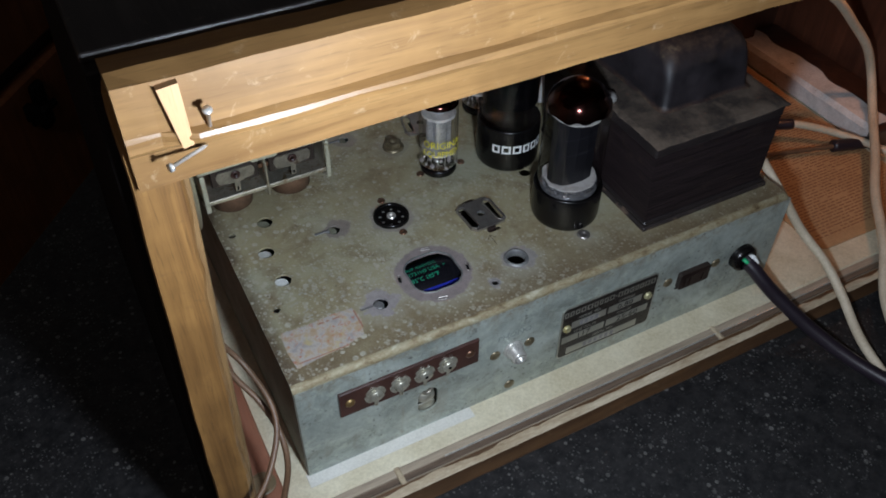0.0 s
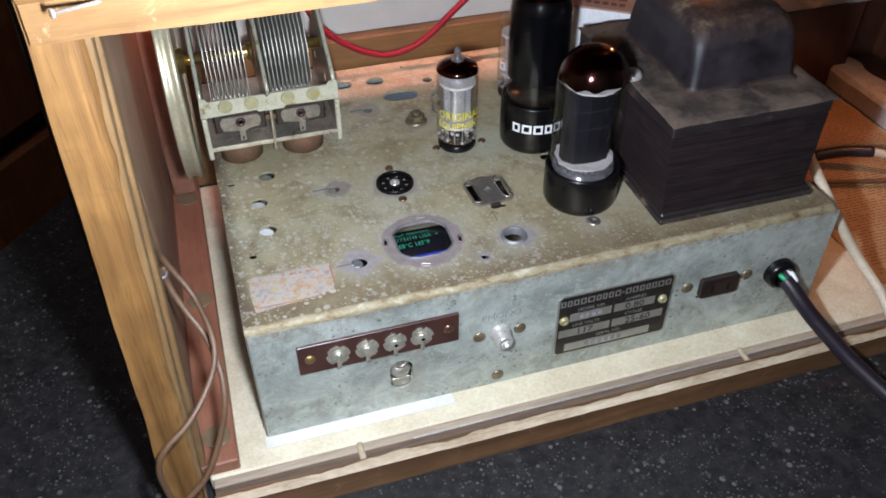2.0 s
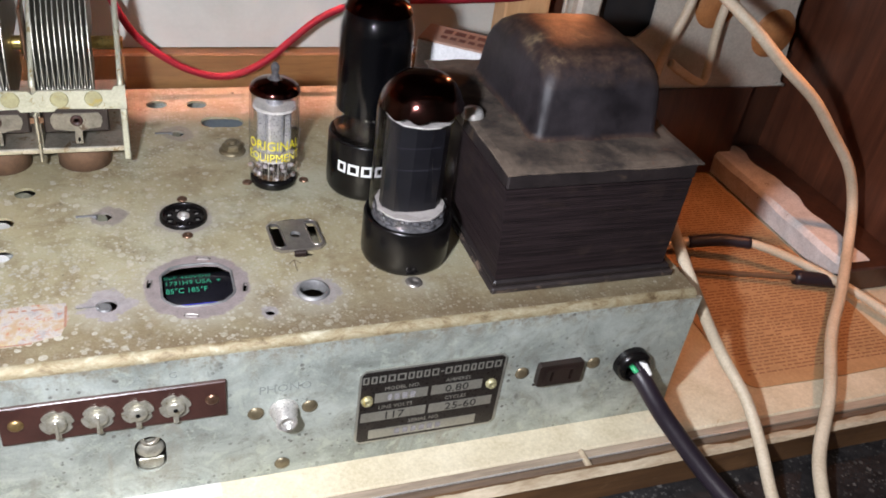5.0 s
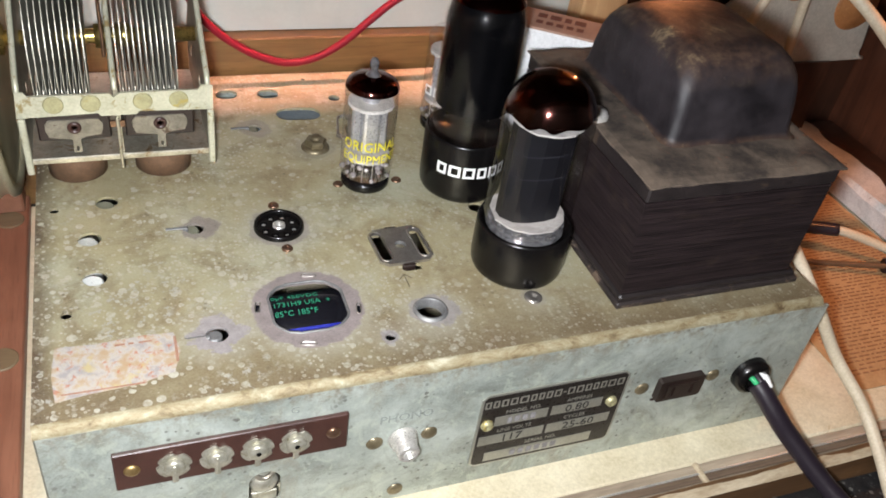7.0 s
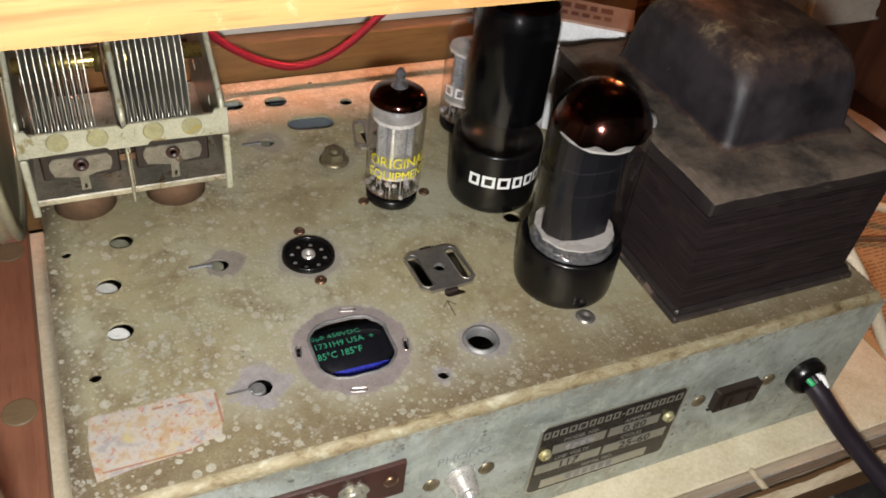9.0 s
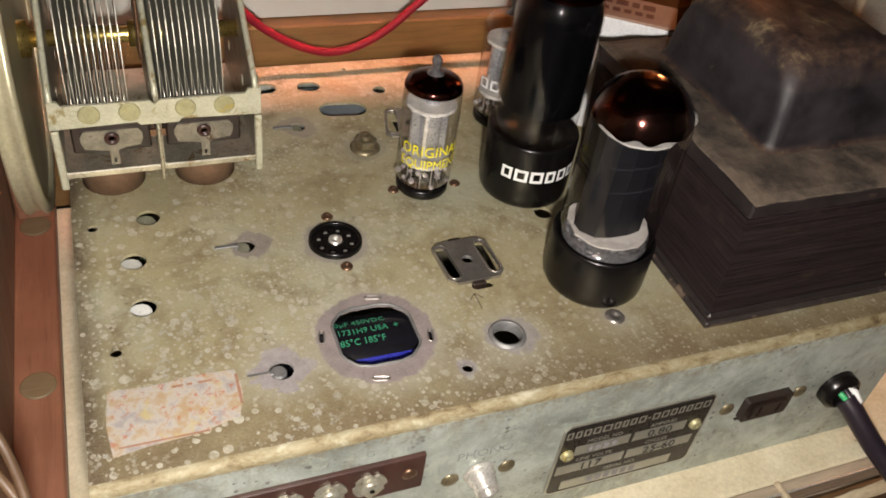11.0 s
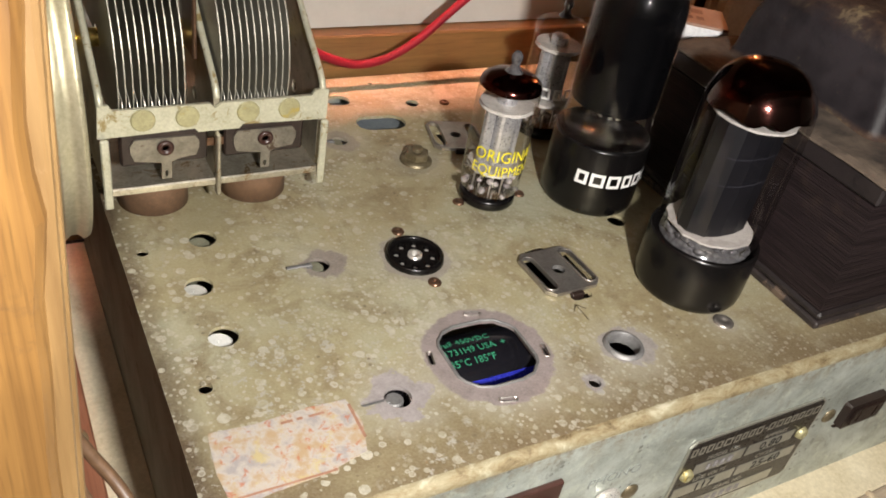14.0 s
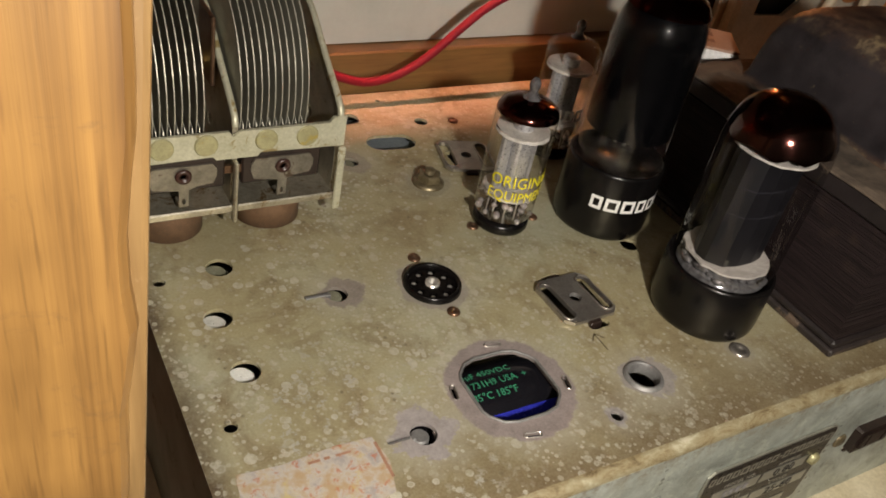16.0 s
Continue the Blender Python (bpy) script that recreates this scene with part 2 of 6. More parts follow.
        ad.inputs[1].default_value = rag * 2
        ln.new(ds.outputs["Value"], ad.inputs[2])
        mr = nt.nodes.new("ShaderNodeMapRange")
        mr.inputs["From Min"].default_value, mr.inputs["From Max"].default_value = r + rag + 0.0003, r + rag - 0.0005
        mr.inputs["To Max"].default_value = most
        ln.new(ad.outputs[0], mr.inputs["Value"])
        halo = nt.nodes.new("ShaderNodeMapRange")
        halo.inputs["From Min"].default_value, halo.inputs["From Max"].default_value = r + rag + 0.0065, r + rag - 0.0005
        halo.inputs["To Max"].default_value = 0.55 * most
        ln.new(ad.outputs[0], halo.inputs["Value"])
        col = mix(nt, halo.outputs[0], col, (0.55, 0.53, 0.44))
        var = mix(nt, ramp(nt, noise_out(nt, v, 240, 4, 0.7), [(0.4, (0, 0, 0)), (0.65, (0.7, 0.7, 0.7))]), tone, tuple(c * 0.62 for c in tone))
        col = mix(nt, mr.outputs[0], col, var)
    fine = noise_out(nt, v, 1400, 3, 0.7)
    col = mix(nt, 0.22, col, ramp(nt, fine, [(0.3, (0.12, 0.1, 0.06)), (0.7, (0.5, 0.48, 0.36))]))
    ln.new(col, b.inputs["Base Color"])
    b.inputs["Metallic"].default_value = 0.35
    ln.new(ramp(nt, rust, [(0.3, (0.34, 0.34, 0.34)), (0.7, (0.6, 0.6, 0.6))]), b.inputs["Roughness"])
    relief(nt, b, fine, 0.16, 0.0003)
    return m


def chassis_front_mat():
    m, nt, ns, ln, b = nodes_of("plated_steel_front")
    v = coords(nt)
    big = noise_out(nt, v, 32, 7, 0.68, 0.8)
    col = ramp(nt, big, [(0.3, (0.17, 0.19, 0.16)), (0.46, (0.32, 0.355, 0.315)), (0.68, (0.56, 0.61, 0.55))])
    dirt = noise_out(nt, v, 75, 8, 0.75, 1.0)
    col = mix(nt, ramp(nt, dirt, [(0.50, (0, 0, 0)), (0.70, (0.75, 0.75, 0.75))]), col, (0.20, 0.19, 0.135))
    blot = noise_out(nt, coords(nt, (1, 1, 0.45)), 48, 7, 0.7, 0.6)
    col = mix(nt, ramp(nt, blot, [(0.54, (0, 0, 0)), (0.68, (0.7, 0.7, 0.7))]), col, (0.27, 0.24, 0.17))
    fleck = noise_out(nt, v, 130, 9, 0.78, 0.4)
    col = mix(nt, ramp(nt, fleck, [(0.53, (0, 0, 0)), (0.60, (0.6, 0.6, 0.6))]), col, (0.52, 0.57, 0.47))
    col = mix(nt, ramp(nt, fleck, [(0.36, (0.7, 0.7, 0.7)), (0.43, (0, 0, 0))]), col, (0.19, 0.20, 0.165))
    s, _ = spots(nt, v, 360, 0.30, 40, 0.50)
    col = mix(nt, s, col, (0.12, 0.12, 0.1))
    # rust that creeps down from the bend
    g = nt.nodes.new("ShaderNodeNewGeometry")
    sep = nt.nodes.new("ShaderNodeSeparateXYZ")
    ln.new(g.outputs["Position"], sep.inputs[0])
    creep = nt.nodes.new("ShaderNodeMapRange")
    creep.inputs["From Min"].default_value, creep.inputs["From Max"].default_value = 0.1095, 0.118
    ln.new(sep.outputs["Z"], creep.inputs["Value"])
    cm = nt.nodes.new("ShaderNodeMath")
    cm.operation = "MULTIPLY"
    ln.new(creep.outputs[0], cm.inputs[0])
    ln.new(ramp(nt, noise_out(nt, v, 260, 6, 0.72), [(0.45, (0, 0, 0)), (0.62, (1, 1, 1))]), cm.inputs[1])
    col = mix(nt, cm.outputs[0], col, (0.19, 0.13, 0.06))
    fine = noise_out(nt, v, 1300, 3, 0.7)
    col = mix(nt, 0.15, col, ramp(nt, fine, [(0.3, (0.2, 0.22, 0.2)), (0.7, (0.7, 0.74, 0.7))]))
    ln.new(col, b.inputs["Base Color"])
    b.inputs["Metallic"].default_value = 0.35
    ln.new(ramp(nt, big, [(0.3, (0.4, 0.4, 0.4)), (0.7, (0.55, 0.55, 0.55))]), b.inputs["Roughness"])
    relief(nt, b, fine, 0.12, 0.0003)
    return m


def bend_mat():
    m, nt, ns, ln, b = nodes_of("rusted_bend")
    v = coords(nt, (0.55, 1, 1))
    r = noise_out(nt, v, 210, 7, 0.75, 0.4)
    col = ramp(nt, r, [(0.34, (0.10, 0.065, 0.03)), (0.46, (0.25, 0.20, 0.11)), (0.57, (0.32, 0.285, 0.18)), (0.70, (0.50, 0.465, 0.345))])
    ln.new(col, b.inputs["Base Color"])
    b.inputs["Metallic"].default_value = 0.2
    b.inputs["Roughness"].default_value = 0.52
    relief(nt, b, r, 0.8, 0.0009)
    return m


def bell_mat():
    """Black paint with brown dust that lies on what faces up, and rubbed patches."""
    m, nt, ns, ln, b = nodes_of("dusty_black_bell")
    v = coords(nt)
    base = ramp(nt, noise_out(nt, v, 60, 5, 0.65), [(0.35, (0.008, 0.0066, 0.0078)), (0.65, (0.027, 0.0225, 0.025))])
    dust = ramp(nt, noise_out(nt, v, 75, 9, 0.8, 0.0), [(0.38, (0.022, 0.014, 0.012)), (0.48, (0.062, 0.036, 0.026)), (0.56, (0.085, 0.054, 0.036)), (0.64, (0.21, 0.155, 0.09))])
    g = nt.nodes.new("ShaderNodeNewGeometry")
    sep = nt.nodes.new("ShaderNodeSeparateXYZ")
    ln.new(g.outputs["Normal"], sep.inputs[0])
    up = nt.nodes.new("ShaderNodeMapRange")
    up.inputs["From Min"].default_value, up.inputs["From Max"].default_value = 0.35, 0.95
    ln.new(sep.outputs["Z"], up.inputs["Value"])
    lie = nt.nodes.new("ShaderNodeMath")
    lie.operation = "MULTIPLY"
    ln.new(up.outputs[0], lie.inputs[0])
    ln.new(ramp(nt, noise_out(nt, v, 150, 6, 0.7), [(0.3, (0.35, 0.35, 0.35)), (0.6, (1, 1, 1))]), lie.inputs[1])
    col = mix(nt, lie.outputs[0], base, dust)
    rub = ramp(nt, noise_out(nt, v, 110, 9, 0.8, 0.0), [(0.64, (0, 0, 0)), (0.66, (0.7, 0.7, 0.7))])
    col = mix(nt, rub, col, (0.13, 0.10, 0.065))
    ln.new(col, b.inputs["Base Color"])
    b.inputs["Roughness"].default_value = 0.46
    b.inputs["Specular IOR Level"].default_value = 0.32
    relief(nt, b, noise_out(nt, v, 300, 7, 0.75), 0.45, 0.0006)
    return m


def granite_mat():
    m, nt, ns, ln, b = nodes_of("black_granite")
    v = coords(nt)
    col = ramp(nt, noise_out(nt, v, 190, 4, 0.7), [(0.35, (0.008, 0.008, 0.0085)), (0.7, (0.026, 0.0245, 0.0245))])
    s1, _ = spots(nt, v, 240, 0.34, 70, 0.53)
    col = mix(nt, s1, col, (0.10, 0.097, 0.09))
    s2, _ = spots(nt, v, 560, 0.40, 90, 0.50)
    col = mix(nt, s2, col, (0.075, 0.074, 0.07))
    col = mix(nt, ramp(nt, noise_out(nt, v, 420, 4, 0.7), [(0.62, (0, 0, 0)), (0.68, (0.7, 0.7, 0.7))]), col, (0.075, 0.073, 0.066))
    ln.new(col, b.inputs["Base Color"])
    b.inputs["Roughness"].default_value = 0.55
    b.inputs["Specular IOR Level"].default_value = 0.3
    relief(nt, b, noise_out(nt, v, 600, 2, 0.5), 0.05, 0.0003)
    return m


def glass_mat(name, tint=(1, 1, 1), gloss=0.03, power=3.5, edge=0.62):
    """Thin glass: clear, with a Fresnel gloss."""
    m, nt, ns, ln, b = nodes_of(name)
    ns.remove(b)
    tr = ns.new("ShaderNodeBsdfTransparent")
    tr.inputs[0].default_value = hexa(tint)
    gl = ns.new("ShaderNodeBsdfGlossy")
    gl.inputs["Roughness"].default_value = gloss
    lw = ns.new("ShaderNodeLayerWeight")
    lw.inputs["Blend"].default_value = 0.5
    pw = ns.new("ShaderNodeMath")
    pw.operation = "POWER"
    ln.new(lw.outputs["Facing"], pw.inputs[0])
    pw.inputs[1].default_value = power
    fr = ns.new("ShaderNodeMath")
    fr.operation = "MULTIPLY_ADD"
    ln.new(pw.outputs[0], fr.inputs[0])
    fr.inputs[1].default_value, fr.inputs[2].default_value = edge, 0.035
    mx = ns.new("ShaderNodeMixShader")
    ln.new(fr.outputs[0], mx.inputs[0])
    ln.new(tr.outputs[0], mx.inputs[1])
    ln.new(gl.outputs[0], mx.inputs[2])
    ln.new(mx.outputs[0], ns["Material Output"].inputs[0])
    return m


def lamination_mat():
    m, nt, ns, ln, b = nodes_of("dark_laminations")
    v = coords(nt, (0.02, 0.02, 1))
    lines = noise_out(nt, v, 1900, 4, 0.65, 0.0)
    col = ramp(nt, lines, [(0.36, (0.006, 0.0038, 0.0042)), (0.64, (0.023, 0.0150, 0.0158))])
    dust = noise_out(nt, coords(nt), 90, 6, 0.7)
    col = mix(nt, ramp(nt, dust, [(0.56, (0, 0, 0)), (0.8, (0.5, 0.5, 0.5))]), col, (0.05, 0.033, 0.024))
    ln.new(col, b.inputs["Base Color"])
    b.inputs["Roughness"].default_value = 0.6
    b.inputs["Specular IOR Level"].default_value = 0.22
    relief(nt, b, lines, 0.25, 0.0003)
    return m


def label_mat():
    m, nt, ns, ln, b = nodes_of("worn_label")
    v = coords(nt)
    col = ramp(nt, noise_out(nt, v, 230, 6, 0.7), [(0.38, (0.30, 0.28, 0.27)), (0.5, (0.41, 0.375, 0.33)), (0.64, (0.37, 0.27, 0.16))])
    col = mix(nt, ramp(nt, noise_out(nt, v, 420, 5, 0.7, 0.6), [(0.57, (0, 0, 0)), (0.63, (0.75, 0.75, 0.75))]), col, (0.38, 0.13, 0.06))
    col = mix(nt, ramp(nt, noise_out(nt, v, 160, 5, 0.7, 0.6), [(0.56, (0, 0, 0)), (0.66, (0.8, 0.8, 0.8))]), col, (0.44, 0.36, 0.16))
    ln.new(col, b.inputs["Base Color"])
    b.inputs["Roughness"].default_value = 0.6
    relief(nt, b, noise_out(nt, v, 500, 4, 0.7), 0.3, 0.0004)
    return m


TOP, FRONT, BEND = chassis_top_mat(), chassis_front_mat(), bend_mat()
GRANITE, LAMS, LABEL = granite_mat(), lamination_mat(), label_mat()
OAK_X = wood("worn_oak_across", (0.165, 0.086, 0.027), (0.30, 0.172, 0.060), "x", coat=0.05, wear=(0.46, 0.34, 0.2))
OAK_Z = wood("worn_oak_upright", (0.095, 0.044, 0.012), (0.29, 0.155, 0.044), "z", wear=(0.085, 0.045, 0.018))
BEADING = wood("yellow_beading", (0.125, 0.070, 0.026), (0.25, 0.155, 0.062), "z", wear=(0.27, 0.18, 0.10))
INNER = wood("brown_side_board", (0.25, 0.145, 0.085), (0.40, 0.255, 0.165), "z", rough=0.5, coat=0.05)
BATTEN = wood("reddish_batten", (0.21, 0.088, 0.050), (0.33, 0.155, 0.092), "y", rough=0.5, coat=0.05)
PLUGWOOD = wood("plug_wood", (0.13, 0.10, 0.055), (0.22, 0.165, 0.09), "x", rough=0.5)
BACKSTRIP = wood("tan_back_strip", (0.13, 0.065, 0.018), (0.22, 0.12, 0.038), "x", rough=0.5)
PINE = wood("pale_pine", (0.45, 0.25, 0.11), (0.62, 0.40, 0.2), "z", rough=0.5)
DARKWOOD = wood("dark_stained_wood", (0.035, 0.014, 0.008), (0.09, 0.035, 0.018), "z", rough=0.4, coat=0.2)
REDWOOD = wood("red_brown_wood", (0.055, 0.018, 0.009), (0.13, 0.045, 0.022), "z", rough=0.45, coat=0.2)
LIDWOOD = wood("black_cabinet_top", (0.012, 0.010, 0.010), (0.035, 0.03, 0.028), "y", rough=0.35, wear=(0.14, 0.12, 0.1))
VENEER = stuff_mat("black_outer_veneer", (0.005, 0.0042, 0.004), (0.014, 0.011, 0.010), 60, 700, 0.7, bump=0.15, spec=0.1)
CUPBOARD = wood("orange_cupboard_wood", (0.16, 0.055, 0.018), (0.26, 0.10, 0.036), "z", rough=0.4)
PLY = stuff_mat("ply_edge", (0.14, 0.10, 0.065), (0.46, 0.38, 0.28), 70, 900, 0.65, bump=0.4, stretch=(0.08, 1, 6))
CREAM = stuff_mat("cream_board", (0.54, 0.47, 0.31), (0.72, 0.66, 0.49), 45, 700, 0.6, bump=0.12, wear=(0.40, 0.30, 0.17), wear_at=0.66)
WHITEWALL = stuff_mat("off_white_panel", (0.43, 0.425, 0.38), (0.53, 0.525, 0.475), 14, 500, 0.6, bump=0.05, grain=0.08)
CHALK = stuff_mat("chalky_paint", (0.55, 0.53, 0.51), (0.80, 0.78, 0.76), 90, 700, 0.8, wear=(0.2, 0.13, 0.1), wear_at=0.64, wear_scale=110)
BAKELITE = stuff_mat("black_bakelite", (0.003, 0.003, 0.003), (0.006, 0.005, 0.005), 90, 900, 0.24, bump=0.02, rough_var=0.06, spec=0.3)
BLACKPAINT = stuff_mat("black_transformer_paint", (0.008, 0.0058, 0.006), (0.022, 0.016, 0.016), 70, 700, 0.5, bump=0.35, wear=(0.055, 0.038, 0.026), wear_at=0.58, wear_scale=70)
LIPDUST = stuff_mat("dusty_black_lip", (0.010, 0.007, 0.007), (0.030, 0.022, 0.020), 90, 700, 0.6, bump=0.35, wear=(0.10, 0.070, 0.050), wear_at=0.54, wear_scale=70)
BELL = bell_mat()
DUSTY = stuff_mat("dusty_flange", (0.018, 0.013, 0.011), (0.125, 0.094, 0.068), 60, 420, 0.8, bump=0.5, depth=0.0006, wear=(0.12, 0.060, 0.038), wear_at=0.62, wear_scale=80, spread=0.10)
STEEL = stuff_mat("aged_steel", (0.34, 0.31, 0.24), (0.60, 0.56, 0.46), 150, 1200, 0.38, 0.8, 0.12, wear=(0.22, 0.145, 0.065), wear_at=0.57, wear_scale=160)
BAND = stuff_mat("pale_cadmium_plate", (0.44, 0.43, 0.31), (0.62, 0.61, 0.48), 120, 1200, 0.42, 0.4, 0.12, wear=(0.28, 0.215, 0.095), wear_at=0.57, wear_scale=170)
PAPERSTRIP = stuff_mat("white_paper_strip", (0.62, 0.60, 0.53), (0.74, 0.72, 0.66), 50, 800, 0.65, bump=0.05)
BRIGHT = stuff_mat("bright_nickel", (0.60, 0.58, 0.53), (0.78, 0.76, 0.72), 200, 1500, 0.3, 0.65, 0.06)
FIN = stuff_mat("aluminium_fin", (0.40, 0.385, 0.32), (0.56, 0.54, 0.46), 60, 800, 0.48, 0.55, 0.06)
DRUM = stuff_mat("drum_aluminium", (0.44, 0.40, 0.25), (0.60, 0.56, 0.40), 35, 700, 0.38, 0.6, 0.1)
BRASS = stuff_mat("brass", (0.50, 0.36, 0.10), (0.78, 0.60, 0.22), 130, 900, 0.3, 0.95, 0.08)
DULLBRASS = stuff_mat("dull_brass", (0.22, 0.14, 0.05), (0.40, 0.28, 0.12), 200, 1200, 0.42, 0.8, 0.12)
COPPER = stuff_mat("copper_rivet", (0.15, 0.085, 0.055), (0.28, 0.17, 0.11), 300, 1500, 0.35, 0.85, 0.1)
RUBBER = stuff_mat("brown_rubber", (0.10, 0.055, 0.03), (0.18, 0.10, 0.055), 140, 1100, 0.75, bump=0.25)
PAXOLIN = stuff_mat("brown_paxolin", (0.034, 0.014, 0.011), (0.060, 0.024, 0.018), 80, 900, 0.35, bump=0.08)
GUNMETAL = stuff_mat("grey_bracket", (0.30, 0.28, 0.26), (0.48, 0.45, 0.41), 160, 1200, 0.35, 0.85, 0.12)
PLATE_BLACK = stuff_mat("black_enamel", (0.010, 0.008, 0.007), (0.022, 0.018, 0.016), 120, 900, 0.3, 0.1, 0.05)
PLATE_METAL = stuff_mat("etched_aluminium", (0.38, 0.38, 0.33), (0.54, 0.54, 0.48), 90, 1100, 0.35, 0.75, 0.06)
REDWIRE = stuff_mat("red_insulation", (0.16, 0.005, 0.013), (0.225, 0.009, 0.020), 60, 900, 0.6, bump=0.05, spec=0.22)
CREAMWIRE = stuff_mat("cream_flex", (0.50, 0.42, 0.29), (0.64, 0.56, 0.42), 70, 900, 0.5, bump=0.1)
BROWNWIRE = stuff_mat("brown_flex", (0.075, 0.040, 0.020), (0.15, 0.085, 0.045), 60, 900, 0.5, bump=0.1)
BLACKCORD = stuff_mat("black_power_cord", (0.012, 0.008, 0.013), (0.021, 0.015, 0.022), 40, 900, 0.40, bump=0.08)
GREEN = stuff_mat("green_insulation", (0.03, 0.36, 0.13), (0.05, 0.46, 0.18), 90, 900, 0.4, bump=0.03)
WHITEINS = stuff_mat("white_insulation", (0.7, 0.7, 0.68), (0.82, 0.82, 0.8), 90, 900, 0.4, bump=0.03)
CAPBLUE = stuff_mat("blue_sleeve", (0.010, 0.014, 0.20), (0.02, 0.028, 0.34), 60, 900, 0.25, bump=0.03)
CAPBLACK = stuff_mat("black_sleeve", (0.005, 0.005, 0.007), (0.009, 0.009, 0.012), 60, 900, 0.2, bump=0.02)
PRINTGREEN = stuff_mat("green_print", (0.02, 0.19, 0.10), (0.03, 0.27, 0.15), 300, 2000, 0.4, bump=0.0)
PRINTWHITE = stuff_mat("white_print", (0.72, 0.72, 0.7), (0.85, 0.85, 0.83), 300, 2000, 0.45, bump=0.0)
PRINTYELLOW = stuff_mat("yellow_print", (0.74, 0.64, 0.015), (0.88, 0.78, 0.03), 300, 2000, 0.45, bump=0.0)
PRINTBLACK = stuff_mat("dark_stamp", (0.012, 0.012, 0.011), (0.03, 0.03, 0.028), 300, 2000, 0.5, bump=0.0)
PRINTDULL = stuff_mat("faded_red_print", (0.27, 0.13, 0.08), (0.38, 0.22, 0.15), 300, 2000, 0.5, bump=0.0)
BLUEGREY = stuff_mat("blue_grey_plate", (0.24, 0.28, 0.31), (0.36, 0.41, 0.44), 80, 900, 0.45, 0.4, 0.08)
STAMP = stuff_mat("faint_stamp", (0.20, 0.22, 0.20), (0.30, 0.33, 0.30), 300, 2000, 0.5, bump=0.0)
CARTON = stuff_mat("tube_carton", (0.66, 0.66, 0.66), (0.78, 0.78, 0.78), 60, 800, 0.6, bump=0.06)
CARTONTOP = stuff_mat("carton_flap", (0.30, 0.17, 0.12), (0.42, 0.26, 0.19), 60, 800, 0.6, bump=0.06)
PAPER = stuff_mat("browned_paper", (0.37, 0.215, 0.095), (0.49, 0.305, 0.145), 35, 600, 0.75, bump=0.1, wear=(0.25, 0.11, 0.05), wear_at=0.66, wear_scale=25)
INK = stuff_mat("faded_ink", (0.19, 0.085, 0.035), (0.29, 0.14, 0.06), 300, 2000, 0.7, bump=0.0)
BASKET = stuff_mat("cream_metal_basket", (0.50, 0.47, 0.39), (0.68, 0.64, 0.55), 40, 700, 0.45, 0.3, 0.12)
DISCBROWN = stuff_mat("orange_brown_disc", (0.30, 0.12, 0.035), (0.48, 0.22, 0.08), 110, 900, 0.5, bump=0.2)
FELT = stuff_mat("black_cone_cloth", (0.006, 0.006, 0.007), (0.014, 0.013, 0.013), 90, 900, 0.7, bump=0.2)
ANODE = stuff_mat("grey_black_anode", (0.0025, 0.0025, 0.0042), (0.006, 0.006, 0.009), 120, 900, 0.5, 0.1, 0.1)
ANODE_SEAM = stuff_mat("anode_seam", (0.02, 0.02, 0.028), (0.035, 0.035, 0.045), 120, 900, 0.5, 0.1, 0.1)
DARKBLOCK = stuff_mat("black_brown_block", (0.010, 0.006, 0.005), (0.028, 0.016, 0.012), 120, 900, 0.45, bump=0.15)
DISCMETAL = stuff_mat("stained_disc", (0.31, 0.29, 0.16), (0.47, 0.44, 0.25), 260, 1500, 0.45, 0.4, 0.15, wear=(0.40, 0.32, 0.10), wear_at=0.56, wear_scale=120)
OLIVEMETAL = stuff_mat("tarnished_olive_metal", (0.13, 0.105, 0.06), (0.27, 0.225, 0.14), 240, 1400, 0.4, 0.6, 0.15)
DULLNICKEL = stuff_mat("tarnished_nickel", (0.30, 0.29, 0.22), (0.52, 0.50, 0.42), 260, 1500, 0.36, 0.6, 0.15, wear=(0.20, 0.16, 0.08), wear_at=0.6, wear_scale=240)
CARBON = stuff_mat("inner_carbon_coat", (0.0012, 0.0012, 0.0015), (0.0025, 0.0025, 0.003), 90, 900, 0.3, bump=0.02, spec=0.03)
MICA = stuff_mat("white_mica", (0.36, 0.34, 0.31), (0.62, 0.59, 0.55), 220, 1500, 0.5, bump=0.25)
TRIMPLATE = stuff_mat("brownish_trimmer_plate", (0.16, 0.145, 0.12), (0.31, 0.285, 0.24), 200, 1400, 0.38, 0.7, 0.12, wear=(0.10, 0.07, 0.05), wear_at=0.6, wear_scale=200)
GREYCLIP = stuff_mat("dull_grey_clip", (0.15, 0.15, 0.15), (0.28, 0.28, 0.275), 200, 1500, 0.55, 0.5, 0.12)
PIPGLASS = stuff_mat("glass_pip", (0.05, 0.046, 0.05), (0.30, 0.29, 0.30), 420, 1500, 0.06, 0.6, 0.02, rough_var=0.02)
# for the stem's glass ring: its glints are put into light and dark greys
STEMGLINT = stuff_mat("stem_glint_glass", (0.04, 0.04, 0.043), (0.34, 0.34, 0.35), 420, 1500, 0.08, 0.5, 0.05, rough_var=0.03)
# left chassis side: darker olive than the apron, with brown patches
SIDESTEEL = stuff_mat("dark_olive_chassis_side", (0.10, 0.095, 0.072), (0.23, 0.225, 0.175), 50, 700, 0.6, 0.25, 0.2, wear=(0.09, 0.06, 0.035), wear_at=0.58, wear_scale=60)
ANODE_LIGHT = stuff_mat("light_grey_anode", (0.36, 0.36, 0.38), (0.66, 0.66, 0.68), 160, 1200, 0.30, 0.6, 0.08)
